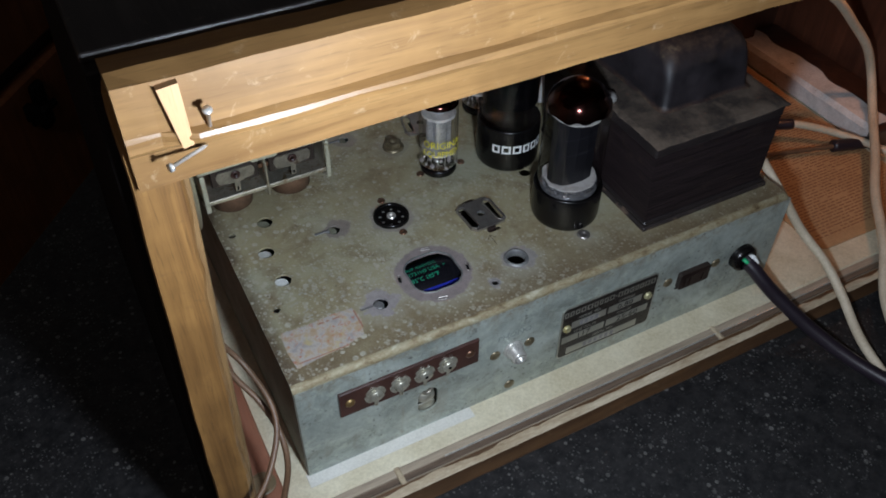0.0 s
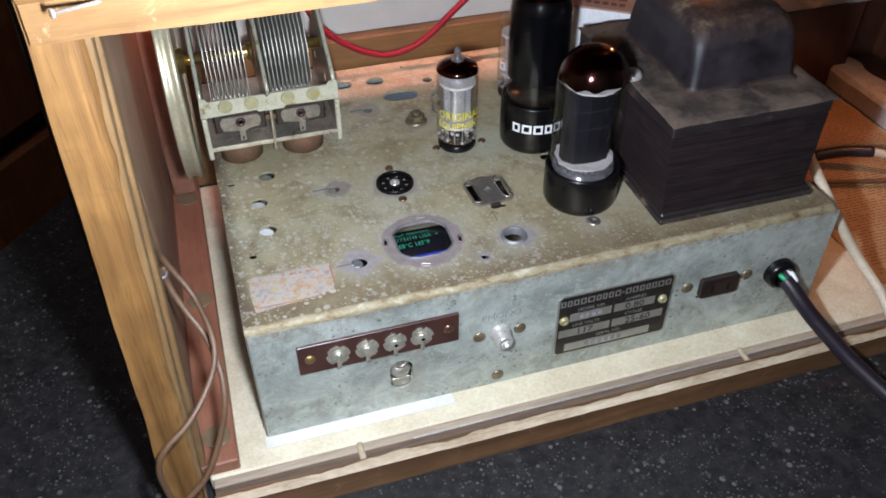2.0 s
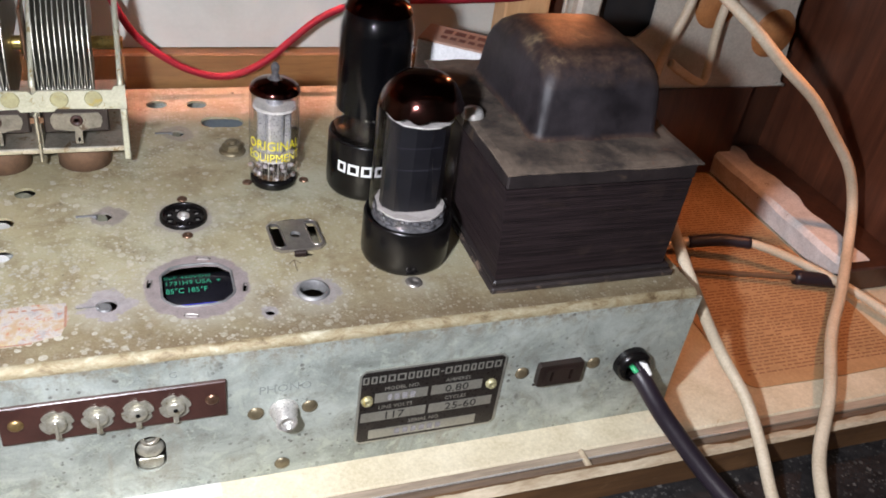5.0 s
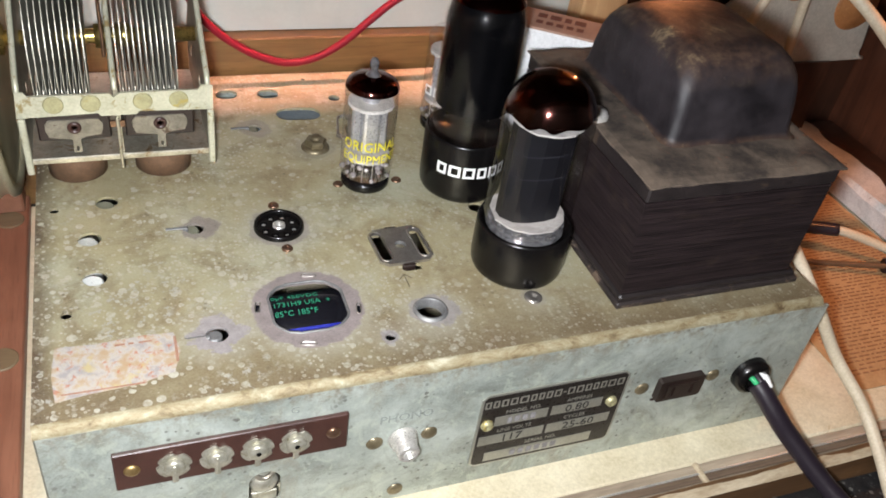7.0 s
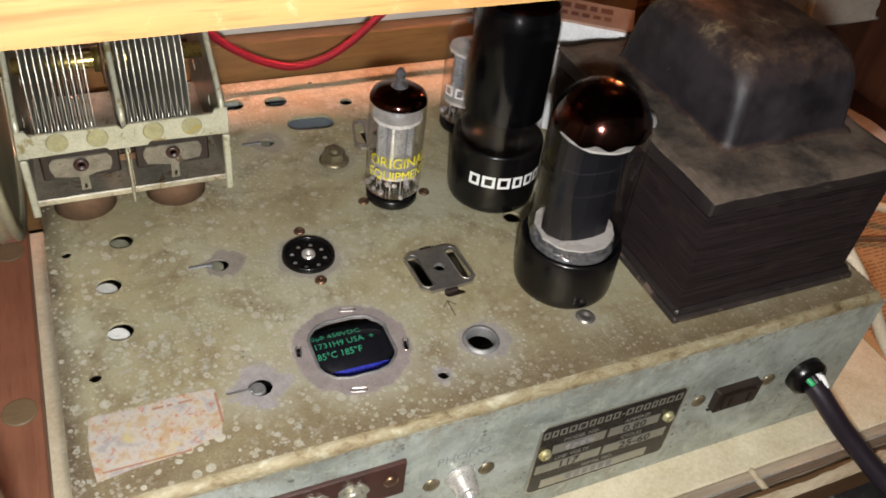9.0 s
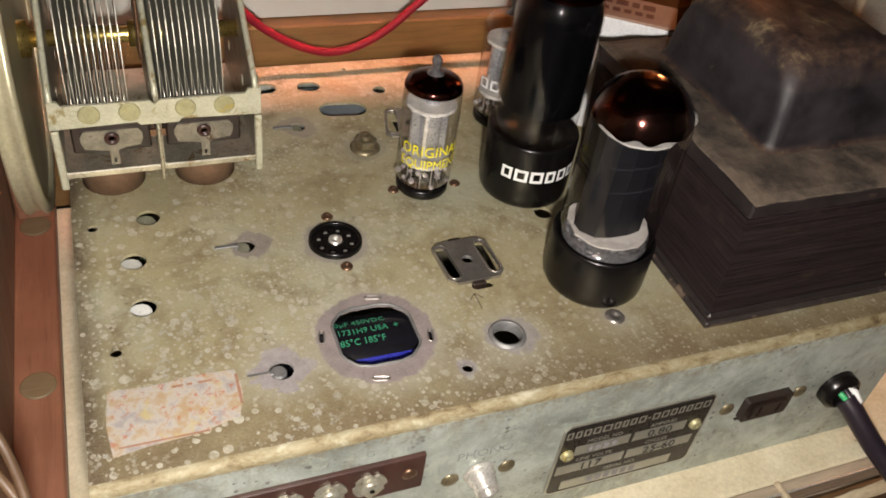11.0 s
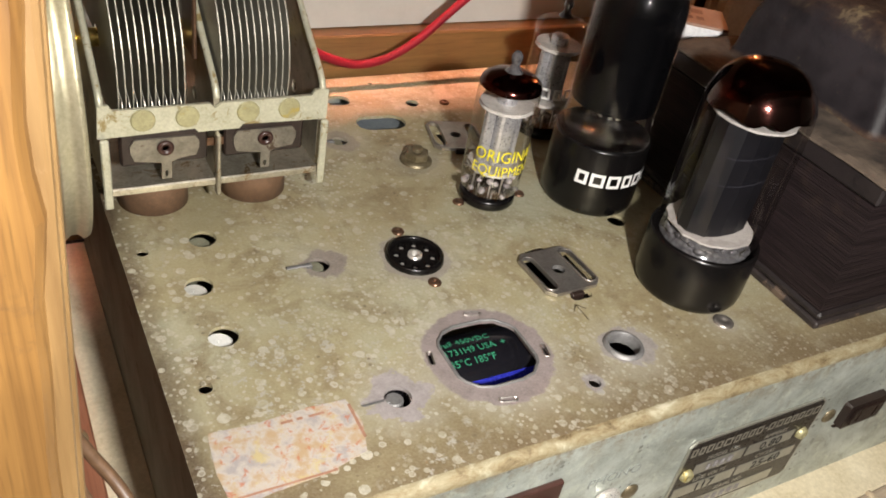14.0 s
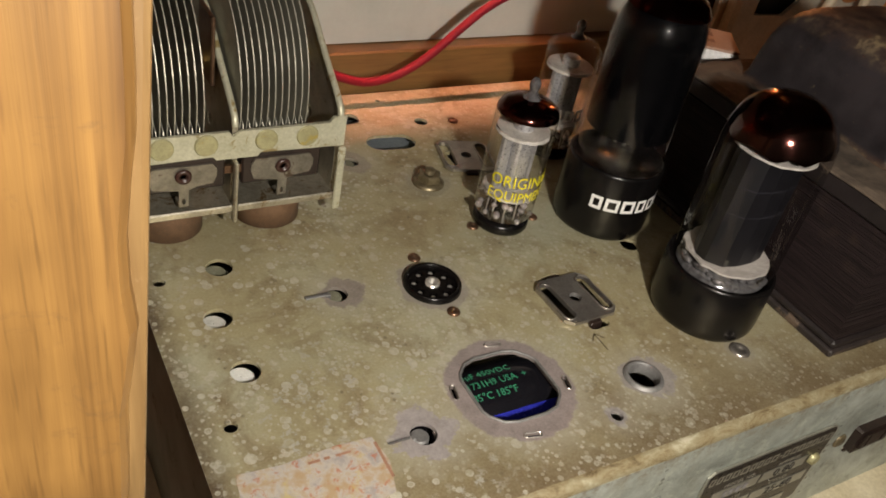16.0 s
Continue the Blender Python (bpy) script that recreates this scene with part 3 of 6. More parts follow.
GETTER = stuff_mat("getter_mirror", (0.060, 0.022, 0.018), (0.13, 0.045, 0.038), 50, 500, 0.13, 1.0, 0.02, rough_var=0.03)
GLASS = glass_mat("clear_glass", edge=0.48)
THINGLASS = glass_mat("thin_tube_glass", (0.97, 0.96, 0.96), 0.04, 2.2, 0.8)
# opaque stand-in for clear glass: dark and pale mottling paints its glints
BEADGLINT = stuff_mat("bead_glint_glass", (0.16, 0.14, 0.14), (0.80, 0.74, 0.75), 480, 1500, 0.08, 0.5, 0.05, rough_var=0.03)
SMOKE = glass_mat("smoky_glass", (0.80, 0.79, 0.80))
FRAYED = stuff_mat("frayed_rubber", (0.30, 0.21, 0.10), (0.44, 0.32, 0.17), 160, 900, 0.6, bump=0.3)
WAX = stuff_mat("dried_glue", (0.42, 0.37, 0.29), (0.58, 0.53, 0.43), 160, 900, 0.5, bump=0.4)
PRINTDARK = stuff_mat("dark_red_brown_print", (0.10, 0.03, 0.02), (0.16, 0.05, 0.035), 300, 2000, 0.5, bump=0.0)
COREGREEN = stuff_mat("dusty_green_core", (0.13, 0.13, 0.09), (0.22, 0.22, 0.16), 200, 1500, 0.7, bump=0.1, spec=0.2)
COREGREY = stuff_mat("pale_grey_core", (0.42, 0.42, 0.39), (0.56, 0.56, 0.52), 200, 1500, 0.7, bump=0.1, spec=0.2)
COREWHITE = stuff_mat("chalk_white_core", (0.62, 0.63, 0.60), (0.74, 0.75, 0.72), 200, 1500, 0.7, bump=0.1, spec=0.2)
RAILWOOD = wood("brown_bottom_rail", (0.085, 0.042, 0.018), (0.20, 0.108, 0.045), "x", wear=(0.27, 0.18, 0.09))
PALEWORN = stuff_mat("pale_splintered_wood", (0.28, 0.20, 0.11), (0.58, 0.50, 0.36), 90, 900, 0.7, bump=0.4, stretch=(0.25, 1, 1))
PLYDARK = stuff_mat("dark_ply_layer", (0.07, 0.045, 0.028), (0.21, 0.15, 0.10), 70, 900, 0.7, bump=0.4, stretch=(0.08, 1, 6))
PRINTGREY = stuff_mat("grey_stamp", (0.22, 0.21, 0.21), (0.30, 0.29, 0.29), 300, 2000, 0.5, bump=0.0)

# ---- mesh helpers ----


def mesh_of(name, bm, material, smooth=False):
    bmesh.ops.recalc_face_normals(bm, faces=bm.faces[:])
    me = bpy.data.meshes.new(name)
    for f in bm.faces:
        f.smooth = smooth
    bm.to_mesh(me)
    bm.free()
    me.materials.append(material)
    return me


def part(name, bm, material, parent=None, label="", smooth=False, kind=""):
    ob = new(name, mesh_of(name, bm, material, smooth))
    if parent:
        ob.parent = parent
    return tagged(ob, label, kind=kind)


def thing(name, label, category, group="", place=(0, 0, 0)):
    ob = new(name)
    ob.empty_display_size = 0.01
    ob.location = place
    return tagged(ob, label, category, group)


def box(bm, x0, x1, y0, y1, z0, z1, bevel=0.0, seg=1):
    r = bmesh.ops.create_cube(bm, size=1.0, matrix=Matrix.Translation(((x0 + x1) / 2, (y0 + y1) / 2, (z0 + z1) / 2)) @ Matrix.Diagonal((x1 - x0, y1 - y0, z1 - z0, 1)))
    if bevel:
        es = {e for v in r["verts"] for e in v.link_edges}
        bmesh.ops.bevel(bm, geom=list(es), offset=bevel, segments=seg, affect="EDGES", profile=0.5)
    return bm


def boxed(*a, **k):
    return box(bmesh.new(), *a, **k)


def lathe(profile, seg=40, axis=None, at=(0, 0, 0)):
    """Turns (radius, height) pairs round z; axis turns the result."""
    bm = bmesh.new()
    rings = []
    for r, z in profile:
        if r < 1e-6:
            rings.append([bm.verts.new((0, 0, z))])
        else:
            rings.append([bm.verts.new((r * math.cos(2 * math.pi * i / seg), r * math.sin(2 * math.pi * i / seg), z)) for i in range(seg)])
    for a, b in zip(rings, rings[1:]):
        for i in range(seg):
            j = (i + 1) % seg
            f = [a[i % len(a)], a[j % len(a)], b[j % len(b)], b[i % len(b)]]
            f = list(dict.fromkeys(f))
            if len(f) > 2:
                bm.faces.new(f)
    m = Matrix.Translation(at)
    if axis == "x":
        m = m @ pose(0, 0, 0, 0, 90, 0)
    elif axis == "y":
        m = m @ pose(0, 0, 0, 90, 0, 0)
    bmesh.ops.transform(bm, matrix=m, verts=bm.verts[:])
    return bm


def sweep(points, radius, seg=10, steps=8, ends=True):
    """A round cable along a smooth line through the points."""
    P = [Vector(p) for p in points]
    Q = [2 * P[0] - P[1], *P, 2 * P[-1] - P[-2]]
    line = []
    for i in range(1, len(Q) - 2):
        a, b, c, d = Q[i - 1:i + 3]
        for k in range(steps):
            t = k / steps
            line.append(0.5 * (2 * b + (c - a) * t + (2 * a - 5 * b + 4 * c - d) * t * t + (3 * b - a - 3 * c + d) * t ** 3))
    line.append(P[-1])
    bm = bmesh.new()
    up = Vector((0.13, 0.21, 0.97))
    rings = []
    for i, p in enumerate(line):
        d = (line[min(i + 1, len(line) - 1)] - line[max(i - 1, 0)]).normalized()
        n = (up - d * up.dot(d)).normalized()
        up = n
        s = d.cross(n)
        rings.append([bm.verts.new(p + radius * (math.cos(2 * math.pi * k / seg) * n + math.sin(2 * math.pi * k / seg) * s)) for k in range(seg)])
    for a, b in zip(rings, rings[1:]):
        for k in range(seg):
            bm.faces.new((a[k], a[(k + 1) % seg], b[(k + 1) % seg], b[k]))
    if ends:
        bm.faces.new(rings[0])
        bm.faces.new(rings[-1])
    return bm


def circle2(x, y, r, n=24, ry=None):
    return [(x + r * math.cos(2 * math.pi * i / n), y + (ry or r) * math.sin(2 * math.pi * i / n)) for i in range(n)]


def slot2(x, y, w, h, turn=0.0, n=10):
    """An oblong with round ends, w along its length."""
    r = h / 2
    pts = []
    for s, a0 in ((1, -90), (-1, 90)):
        for k in range(n + 1):
            a = radians(a0 + 180 * k / n)
            pts.append((s * (w / 2 - r) + r * math.cos(a), r * math.sin(a)))
    c, sn = math.cos(radians(turn)), math.sin(radians(turn))
    return [(x + c * px - sn * py, y + sn * px + c * py) for px, py in pts]


def rect2(x0, x1, y0, y1):
    return [(x0, y0), (x1, y0), (x1, y1), (x0, y1)]


def sheet(outer, holes, thick, m):
    """A flat sheet with holes through it, in the plane of m, thick along its z."""
    bm = bmesh.new()
    es = []
    for loop in (outer, *holes):
        vs = [bm.verts.new((x, y, 0)) for x, y in loop]
        es += [bm.edges.new((vs[i], vs[(i + 1) % len(vs)])) for i in range(len(vs))]
    bmesh.ops.triangle_fill(bm, use_beauty=True, use_dissolve=False, edges=es)
    r = bmesh.ops.extrude_face_region(bm, geom=bm.faces[:])
    bmesh.ops.translate(bm, vec=(0, 0, thick), verts=[v for v in r["geom"] if isinstance(v, bmesh.types.BMVert)])
    bmesh.ops.transform(bm, matrix=m, verts=bm.verts[:])
    return bm


def merge(target, other):
    """Adds other's faces to target."""
    me = bpy.data.meshes.new("scratch")
    other.to_mesh(me)
    other.free()
    target.from_mesh(me)
    bpy.data.meshes.remove(me)
    return target


def words(text, size, m, material, parent, name="lettering", wrap=0.0, align="CENTER", squeeze=1.0):
    """Built-in letters as a thin mesh in the plane of m; wrap bends them round a cylinder of that radius."""
    cu = bpy.data.curves.new("scratch", "FONT")
    cu.body, cu.size, cu.align_x, cu.align_y, cu.extrude, cu.resolution_u = text, size, align, "CENTER", 0.00005, 2
    ob = bpy.data.objects.new("scratch", cu)
    me = bpy.data.meshes.new_from_object(ob)
    bpy.data.objects.remove(ob)
    for v in me.vertices:
        x, y, z = v.co
        x *= squeeze
        if wrap:
            a = x / wrap
            v.co = (wrap * math.sin(a), y, wrap * math.cos(a) - wrap + z)
        else:
            v.co.x = x
    me.transform(m)
    me.materials.clear()
    me.materials.append(material)
    ob = new(name, me)
    ob.parent = parent
    return ob


def bars(lengths, height, gap, m, material, parent, name="lettering", wrap=0.0):
    """Plain bars in a row, for writing that is not spelt out."""
    bm = bmesh.new()
    x = -(sum(lengths) + gap * (len(lengths) - 1)) / 2
    for w in lengths:
        n = 3
        for k in range(n):
            a, b = x + w * k / n, x + w * (k + 1) / n
            quad = [(a, -height / 2), (b, -height / 2), (b, height / 2), (a, height / 2)]
            if wrap:
                vs = [(wrap * math.sin(px / wrap), py, wrap * math.cos(px / wrap) - wrap) for px, py in quad]
            else:
                vs = [(px, py, 0) for px, py in quad]
            bm.faces.new([bm.verts.new(v) for v in vs])
        x += w + gap
    bmesh.ops.transform(bm, matrix=m, verts=bm.verts[:])
    return part(name, bm, material, parent)


def outlines(lengths, height, gap, stroke, m, material, parent, name="lettering", wrap=0.0):
    """Plain hollow oblongs in a row, for a printed mark that is not spelt out."""
    bm = bmesh.new()
    x = -(sum(lengths) + gap * (len(lengths) - 1)) / 2
    for w in lengths:
        for a, b, lo, hi in ((0, w, height / 2 - stroke, height / 2), (0, w, -height / 2, stroke - height / 2), (0, stroke, stroke - height / 2, height / 2 - stroke), (w - stroke, w, stroke - height / 2, height / 2 - stroke)):
            n = 3 if b - a > stroke * 1.5 else 1
            for k in range(n):
                p, q = x + a + (b - a) * k / n, x + a + (b - a) * (k + 1) / n
                bm.faces.new([bm.verts.new((wrap * math.sin(u / wrap), v, wrap * math.cos(u / wrap) - wrap)) for u, v in ((p, lo), (q, lo), (q, hi), (p, hi))])
        x += w + gap
    bmesh.ops.transform(bm, matrix=m, verts=bm.verts[:])
    return part(name, bm, material, parent)


FACE = Matrix(((1, 0, 0, 0), (0, 0, -1, 0), (0, 1, 0, 0), (0, 0, 0, 1)))  # a plane that faces the front: x right, y up


def on_front(x, z, y=0.0):
    return Matrix.Translation((x, y, z)) @ FACE


ZT, ZF, ZTAB = 0.120, 0.052, 0.040  # chassis top, cabinet floor, table

# ---- the setting: table, cupboards behind its edge, room ----
pts = [(-0.9, -1.1), (1.6, -1.1), (1.6, 0.46), (0.0, 0.46), (-0.9, -0.665)]
table = part("table", sheet(pts, [], -0.03, Matrix.Translation((0, 0, ZTAB))), GRANITE)
tagged(table, "black granite table top with pale flecks", "table", kind="structure")

floor = part("floor", boxed(-2.5, 2.5, -2.5, 2.5, -0.86, -0.80), DARKWOOD, kind="structure")
# walls and ceiling out of view, off-white to bounce light into the cabinet
for nm, a in (("unseen_wall_north", (-2.5, 2.5, 2.5, 2.6, -0.8, 1.7)), ("unseen_wall_south", (-2.5, 2.5, -2.6, -2.5, -0.8, 1.7)), ("unseen_wall_east", (2.5, 2.6, -2.5, 2.5, -0.8, 1.7)), ("unseen_wall_west", (-2.6, -2.5, -2.5, 2.5, -0.8, 1.7))):
    part(nm, boxed(*a), WHITEWALL, kind="structure")
part("unseen_ceiling", boxed(-2.5, 2.5, -2.5, 2.5, 1.7, 1.8), WHITEWALL, kind="structure")

cup = thing("cupboard", "orange-brown wooden cupboard with black iron handle", "cupboard", place=(-0.481, 0.419, -0.80))
base = Matrix.Rotation(radians(51.3), 4, "Z")
for nm, a, mt in (("body", (-0.6, 1.3, 0.0, 0.3, 0.0, 0.86), DARKWOOD), ("door", (0.02, 1.2, -0.02, -0.001, 0.05, 0.648), CUPBOARD), ("door", (-0.58, 0.012, -0.02, -0.001, 0.05, 0.648), CUPBOARD), ("drawer_front", (-0.58, 1.2, -0.02, -0.001, 0.672, 0.85), CUPBOARD)):
    bm = boxed(*a, bevel=0.004)
    bmesh.ops.transform(bm, matrix=base, verts=bm.verts[:])
    leaf = part(nm, bm, mt, cup)
    if nm == "door" and a[0] > 0:
        right_door = leaf
bm = boxed(0.470, 0.494, -0.030, -0.0195, 0.575, 0.640, bevel=0.006, seg=2)
box(bm, 0.455, 0.510, -0.028, -0.0195, 0.590, 0.602, bevel=0.004)
box(bm, 0.450, 0.464, -0.050, -0.0195, 0.600, 0.625, bevel=0.004)
bmesh.ops.transform(bm, matrix=base, verts=bm.verts[:])
part("handle", bm, BAKELITE, right_door, "black cast iron handle")

# ---- the radio cabinet ----
XL, XR, YF, YB = -0.122, 0.410, -0.030, 0.235
cab = thing("radio_cabinet", "worn oak radio cabinet, open at the back", "radio cabinet", place=(0, 0, 0))


def lean(bm, k):
    """The old side has gone out of true: lower parts stand further out."""
    for v in bm.verts:
        v.co.x -= (0.25 - v.co.z) * k
    return bm


def cabinet():
    # sides
    part("side_panel", lean(boxed(-0.1175, -0.1065, -0.018, YB, ZTAB, 0.2955, bevel=0.0008), 0.03), INNER, cab, "brown inner side board")
    part("side_panel", boxed(0.397, XR, -0.018, YB, ZTAB, 0.2955, bevel=0.0008), REDWOOD, cab, "red-brown inner side board")
    # dark outer skin
    part("side_veneer", lean(boxed(-0.1225, -0.1177, -0.0176, YB, ZTAB + 0.001, 0.2955, bevel=0.0006), 0.028), VENEER, cab, "black varnished outer skin")
    # stiles, set back a little from the rails, with uneven worn edges
    YS = YF + 0.006
    for nm, x0, x1 in (("stile", -0.1196, -0.1062), ("stile", 0.3965, XR)):
        bm = bmesh.new()
        n = 48
        rows = []
        for i in range(n + 1):
            z = ZTAB + (0.2932 - ZTAB) * i / n
            worn = -0.0004 + 0.0013 * math.exp(-((z - 0.2235) / 0.006) ** 2) + 0.0010 / (1 + math.exp((0.2415 - z) / 0.0018))
            w = [0.0009 * noise.noise((z * 40, k * 7.1, x0 * 9)) for k in range(4)]
            rows.append([bm.verts.new(p) for p in ((x0 + w[0] - 0.0006, YS + 0.0004, z), (x0 + w[0] - 0.0002, YS - 0.0006, z), (x1 + w[1] + (worn if x0 < 0 else 0) - 0.0014, YS - 0.0006, z), (x1 + w[1] + (worn if x0 < 0 else 0) - 0.0004, YS + 0.0005, z), (x1 + w[1] + (worn if x0 < 0 else 0), YS + 0.0016, z), (x1 + w[2] * 0.5, -0.0182, z), (x0, -0.0182, z))])
        for a, b in zip(rows, rows[1:]):
            for k in range(7):
                bm.faces.new((a[k], a[(k + 1) % 7], b[(k + 1) % 7], b[k]))
        bm.faces.new(rows[0])
        bm.faces.new(rows[-1])
        part(nm, lean(bm, 0.033 if x0 < 0 else 0), OAK_Z, cab, "worn oak stile")
    # beading strips inside the left stile
    part("beading", lean(boxed(-0.1078, -0.1042, -0.0225, -0.014, ZTAB + 0.016, 0.2625, bevel=0.0009, seg=2), 0.04), BEADING, cab, "yellow-brown beading strip")
    part("beading", lean(boxed(-0.1064, -0.1030, -0.0136, -0.004, ZTAB + 0.02, 0.29, bevel=0.0009, seg=2), 0.035), BEADING, cab, "yellow-brown beading strip")
    part("beading", boxed(0.3925, 0.3964, -0.027, -0.014, ZTAB + 0.016, 0.285, bevel=0.0009, seg=2), BEADING, cab)
    # top rail: face, ridge and recessed lower strip
    bm = bmesh.new()
    prof = [(YF, 0.2968), (YF - 0.0004, 0.2818), (YF - 0.0030, 0.2806), (YF - 0.0036, 0.2790), (YF - 0.0028, 0.2772), (YF + 0.0012, 0.2762), (YF + 0.0026, 0.2745), (YF + 0.003, 0.2632), (YF + 0.016, 0.2632), (YF + 0.016, 0.2968), (YF + 0.006, 0.2982)]
    n = 60
    rows = []
    for i in range(n + 1):
        x = -0.1178 + (XR + 0.1180) * i / n
        rows.append([bm.verts.new((x, (y if x > -0.1005 else max(y, YF)) + 0.0005 * noise.noise((x * 30, k, 3.3)), z + 0.0007 * noise.noise((x * 45, k * 3.7, 8.1)))) for k, (y, z) in enumerate(prof)])
    for a, b in zip(rows, rows[1:]):
        for k in range(len(prof)):
            j = (k + 1) % len(prof)
            bm.faces.new((a[k], a[j], b[j], b[k]))
    bm.faces.new(rows[0])
    bm.faces.new(rows[-1])
    part("top_rail", bm, OAK_X, cab, "worn yellow oak top rail")
    # lid
    part("lid", boxed(-0.1215, XR + 0.004, YF + 0.0165, YB, 0.2956, 0.2984, bevel=0.0008, seg=2), LIDWOOD, cab, "black scratched cabinet top")
    # pale wedge and glue in the corner joint
    bm = bmesh.new()
    vs = [bm.verts.new(p) for p in ((-0.1076, YF - 0.0025, 0.2955), (-0.1022, YF - 0.0025, 0.2960), (-0.1018, YF - 0.0025, 0.2775), (-0.1046, YF - 0.0025, 0.2770))]
    f = bm.faces.new(vs)
    r = bmesh.ops.extrude_face_region(bm, geom=[f])
    bmesh.ops.translate(bm, vec=(0, 0.003, 0), verts=[v for v in r["geom"] if isinstance(v, bmesh.types.BMVert)])
    part("corner_wedge", bm, PINE, cab, "pale wooden corner wedge")
    # floor board, ply edge, bottom rail
    part("floor_board", boxed(-0.1098, 0.3968, -0.0145, 0.204, ZF - 0.0085, ZF, bevel=0.0008), CREAM, cab, "cream painted floor board")
    for k, (z0, z1, y0) in enumerate(((0.0500, 0.0514, -0.0190), (0.0484, 0.0498, -0.0215), (0.0466, 0.0482, -0.0235), (0.0440, 0.0464, -0.0252))):
        part("ply_layer", boxed(-0.1085, 0.3962, y0, -0.0147 + 0.0001 * k, z0, z1, bevel=0.0003), PLYDARK if k % 2 else PLY, cab, "bare plywood edge layer")
    for x, w in ((-0.0455, 0.0030), (0.1490, 0.0026)):
        part("edge_tab", boxed(x, x + w, -0.0262, -0.0140, 0.0500, 0.0524, bevel=0.0009, seg=2), PALEWORN, cab, "dried glue across the plywood edge")
    bm = bmesh.new()
    n = 50
    rows = []
    for i in range(n + 1):
        x = -0.1083 + (0.3963 + 0.1083) * i / n
        rows.append([bm.verts.new((x, y + 0.0004 * noise.noise((x * 40, k, 1.7)), z + 0.0005 * noise.noise((x * 50, k * 2.7, 5.1)) * (k > 0))) for k, (y, z) in enumerate(((-0.031, ZTAB + 0.0002), (-0.031, 0.0545), (-0.0295, 0.0558), (-0.0258, 0.0553), (-0.0258, ZTAB + 0.0002)))])
    for a, b in zip(rows, rows[1:]):
        for k in range(5):
            bm.faces.new((a[k], a[(k + 1) % 5], b[(k + 1) % 5], b[k]))
    bm.faces.new(rows[0])
    bm.faces.new(rows[-1])
    edge = bmesh.new()
    cur = None
    for i in range(161):
        x = -0.1080 + (0.3960 + 0.1080) * i / 160
        wide = 0.0024 + 0.0016 * noise.noise((x * 55, 2.2, 9.4)) + 0.0008 * noise.noise((x * 190, 5.2, 1.4))
        low = 0.0549 - 0.0008 * max(0.0, noise.noise((x * 90, 7.7, 0.4)))
        row = [edge.verts.new(p) for p in ((x, -0.0315, low), (x, -0.0300, 0.0563), (x, -0.0300 + wide, 0.0563), (x, -0.0300 + wide, 0.0545))]
        if cur:
            for k in range(3):
                edge.faces.new((cur[k], cur[k + 1], row[k + 1], row[k]))
        cur = row
    part("worn_edge", edge, PALEWORN, cab, "pale splintered edge of the bottom rail")
    part("metal_lip", boxed(-0.0200, 0.2400, -0.0196, -0.0188, 0.0513, 0.0519, bevel=0.0002), BRIGHT, cab, "thin bright lip on the plywood edge")
    part("bottom_rail", bm, RAILWOOD, cab, "worn oak bottom rail")
    # paper strip showing under the apron
    part("paper_strip", boxed(-0.084, 0.004, -0.0062, 0.001, ZF + 0.0002, ZF + 0.0005), PAPERSTRIP, cab, "white paper strip")
    # battens along the floor
    part("floor_batten", boxed(-0.1125, -0.0962, -0.013, 0.2035, ZF + 0.0001, 0.0592, bevel=0.0007), BATTEN, cab, "reddish-brown floor batten")
    part("corner_post", boxed(-0.1110, -0.0975, 0.1885, 0.2040, 0.0594, 0.295, bevel=0.001), BATTEN, cab, "reddish-brown corner post")
    for y in (0.002, 0.0925, 0.1835):
        part("plug", lathe([(0, 0.0599), (0.0058, 0.0599), (0.0062, 0.0596), (0.0062, 0.0588), (0, 0.0588)], 24, at=(-0.1040, y, 0)), PLUGWOOD, cab, "round wooden screw plug")
    part("floor_batten", boxed(0.3545, 0.3968, 0.060, 0.203, ZF + 0.0001, 0.068, bevel=0.001), DARKWOOD, cab, "dark floor batten")
    bm = bmesh.new()
    n = 26
    rows = []
    for i in range(n + 1):
        y = 0.066 + 0.136 * i / n
        w = 0.004 * noise.noise((y * 60, 2.2, 4.4))
        rows.append([bm.verts.new(p) for p in ((0.3541, y, ZF + 0.0014), (0.3532, y, 0.0655 + w * 0.3), (0.3552, y, 0.0690), (0.3745 + w * 1.4, y, 0.0687))])
    for a, b in zip(rows, rows[1:]):
        for k in range(3):
            bm.faces.new((a[k], a[k + 1], b[k + 1], b[k]))
    part("chalky_edge", bm, CHALK, cab, "flaking white painted batten edge")
    # back strip, white panel, post and dark baffle at the far side
    part("back_strip", boxed(-0.1098, 0.2400, 0.2045, 0.2195, ZF, 0.1365, bevel=0.0008), BACKSTRIP, cab, "tan wooden back strip")
    part("back_strip", boxed(0.2402, 0.3968, 0.2045, 0.2195, ZF, 0.1365, bevel=0.0008), DARKWOOD, cab, "dark wooden back strip")
    part("white_panel", boxed(-0.1098, 0.182, 0.2125, 0.217, 0.137, 0.297), WHITEWALL, cab, "off-white dial backing panel")
    part("post", boxed(0.180, 0.207, 0.196, 0.2115, 0.137, 0.297, bevel=0.001), PINE, cab, "pale pine post")
    part("baffle", boxed(0.2075, 0.3968, 0.2125, 0.22, 0.137, 0.297), DARKWOOD, cab, "dark speaker baffle")


cabinet()


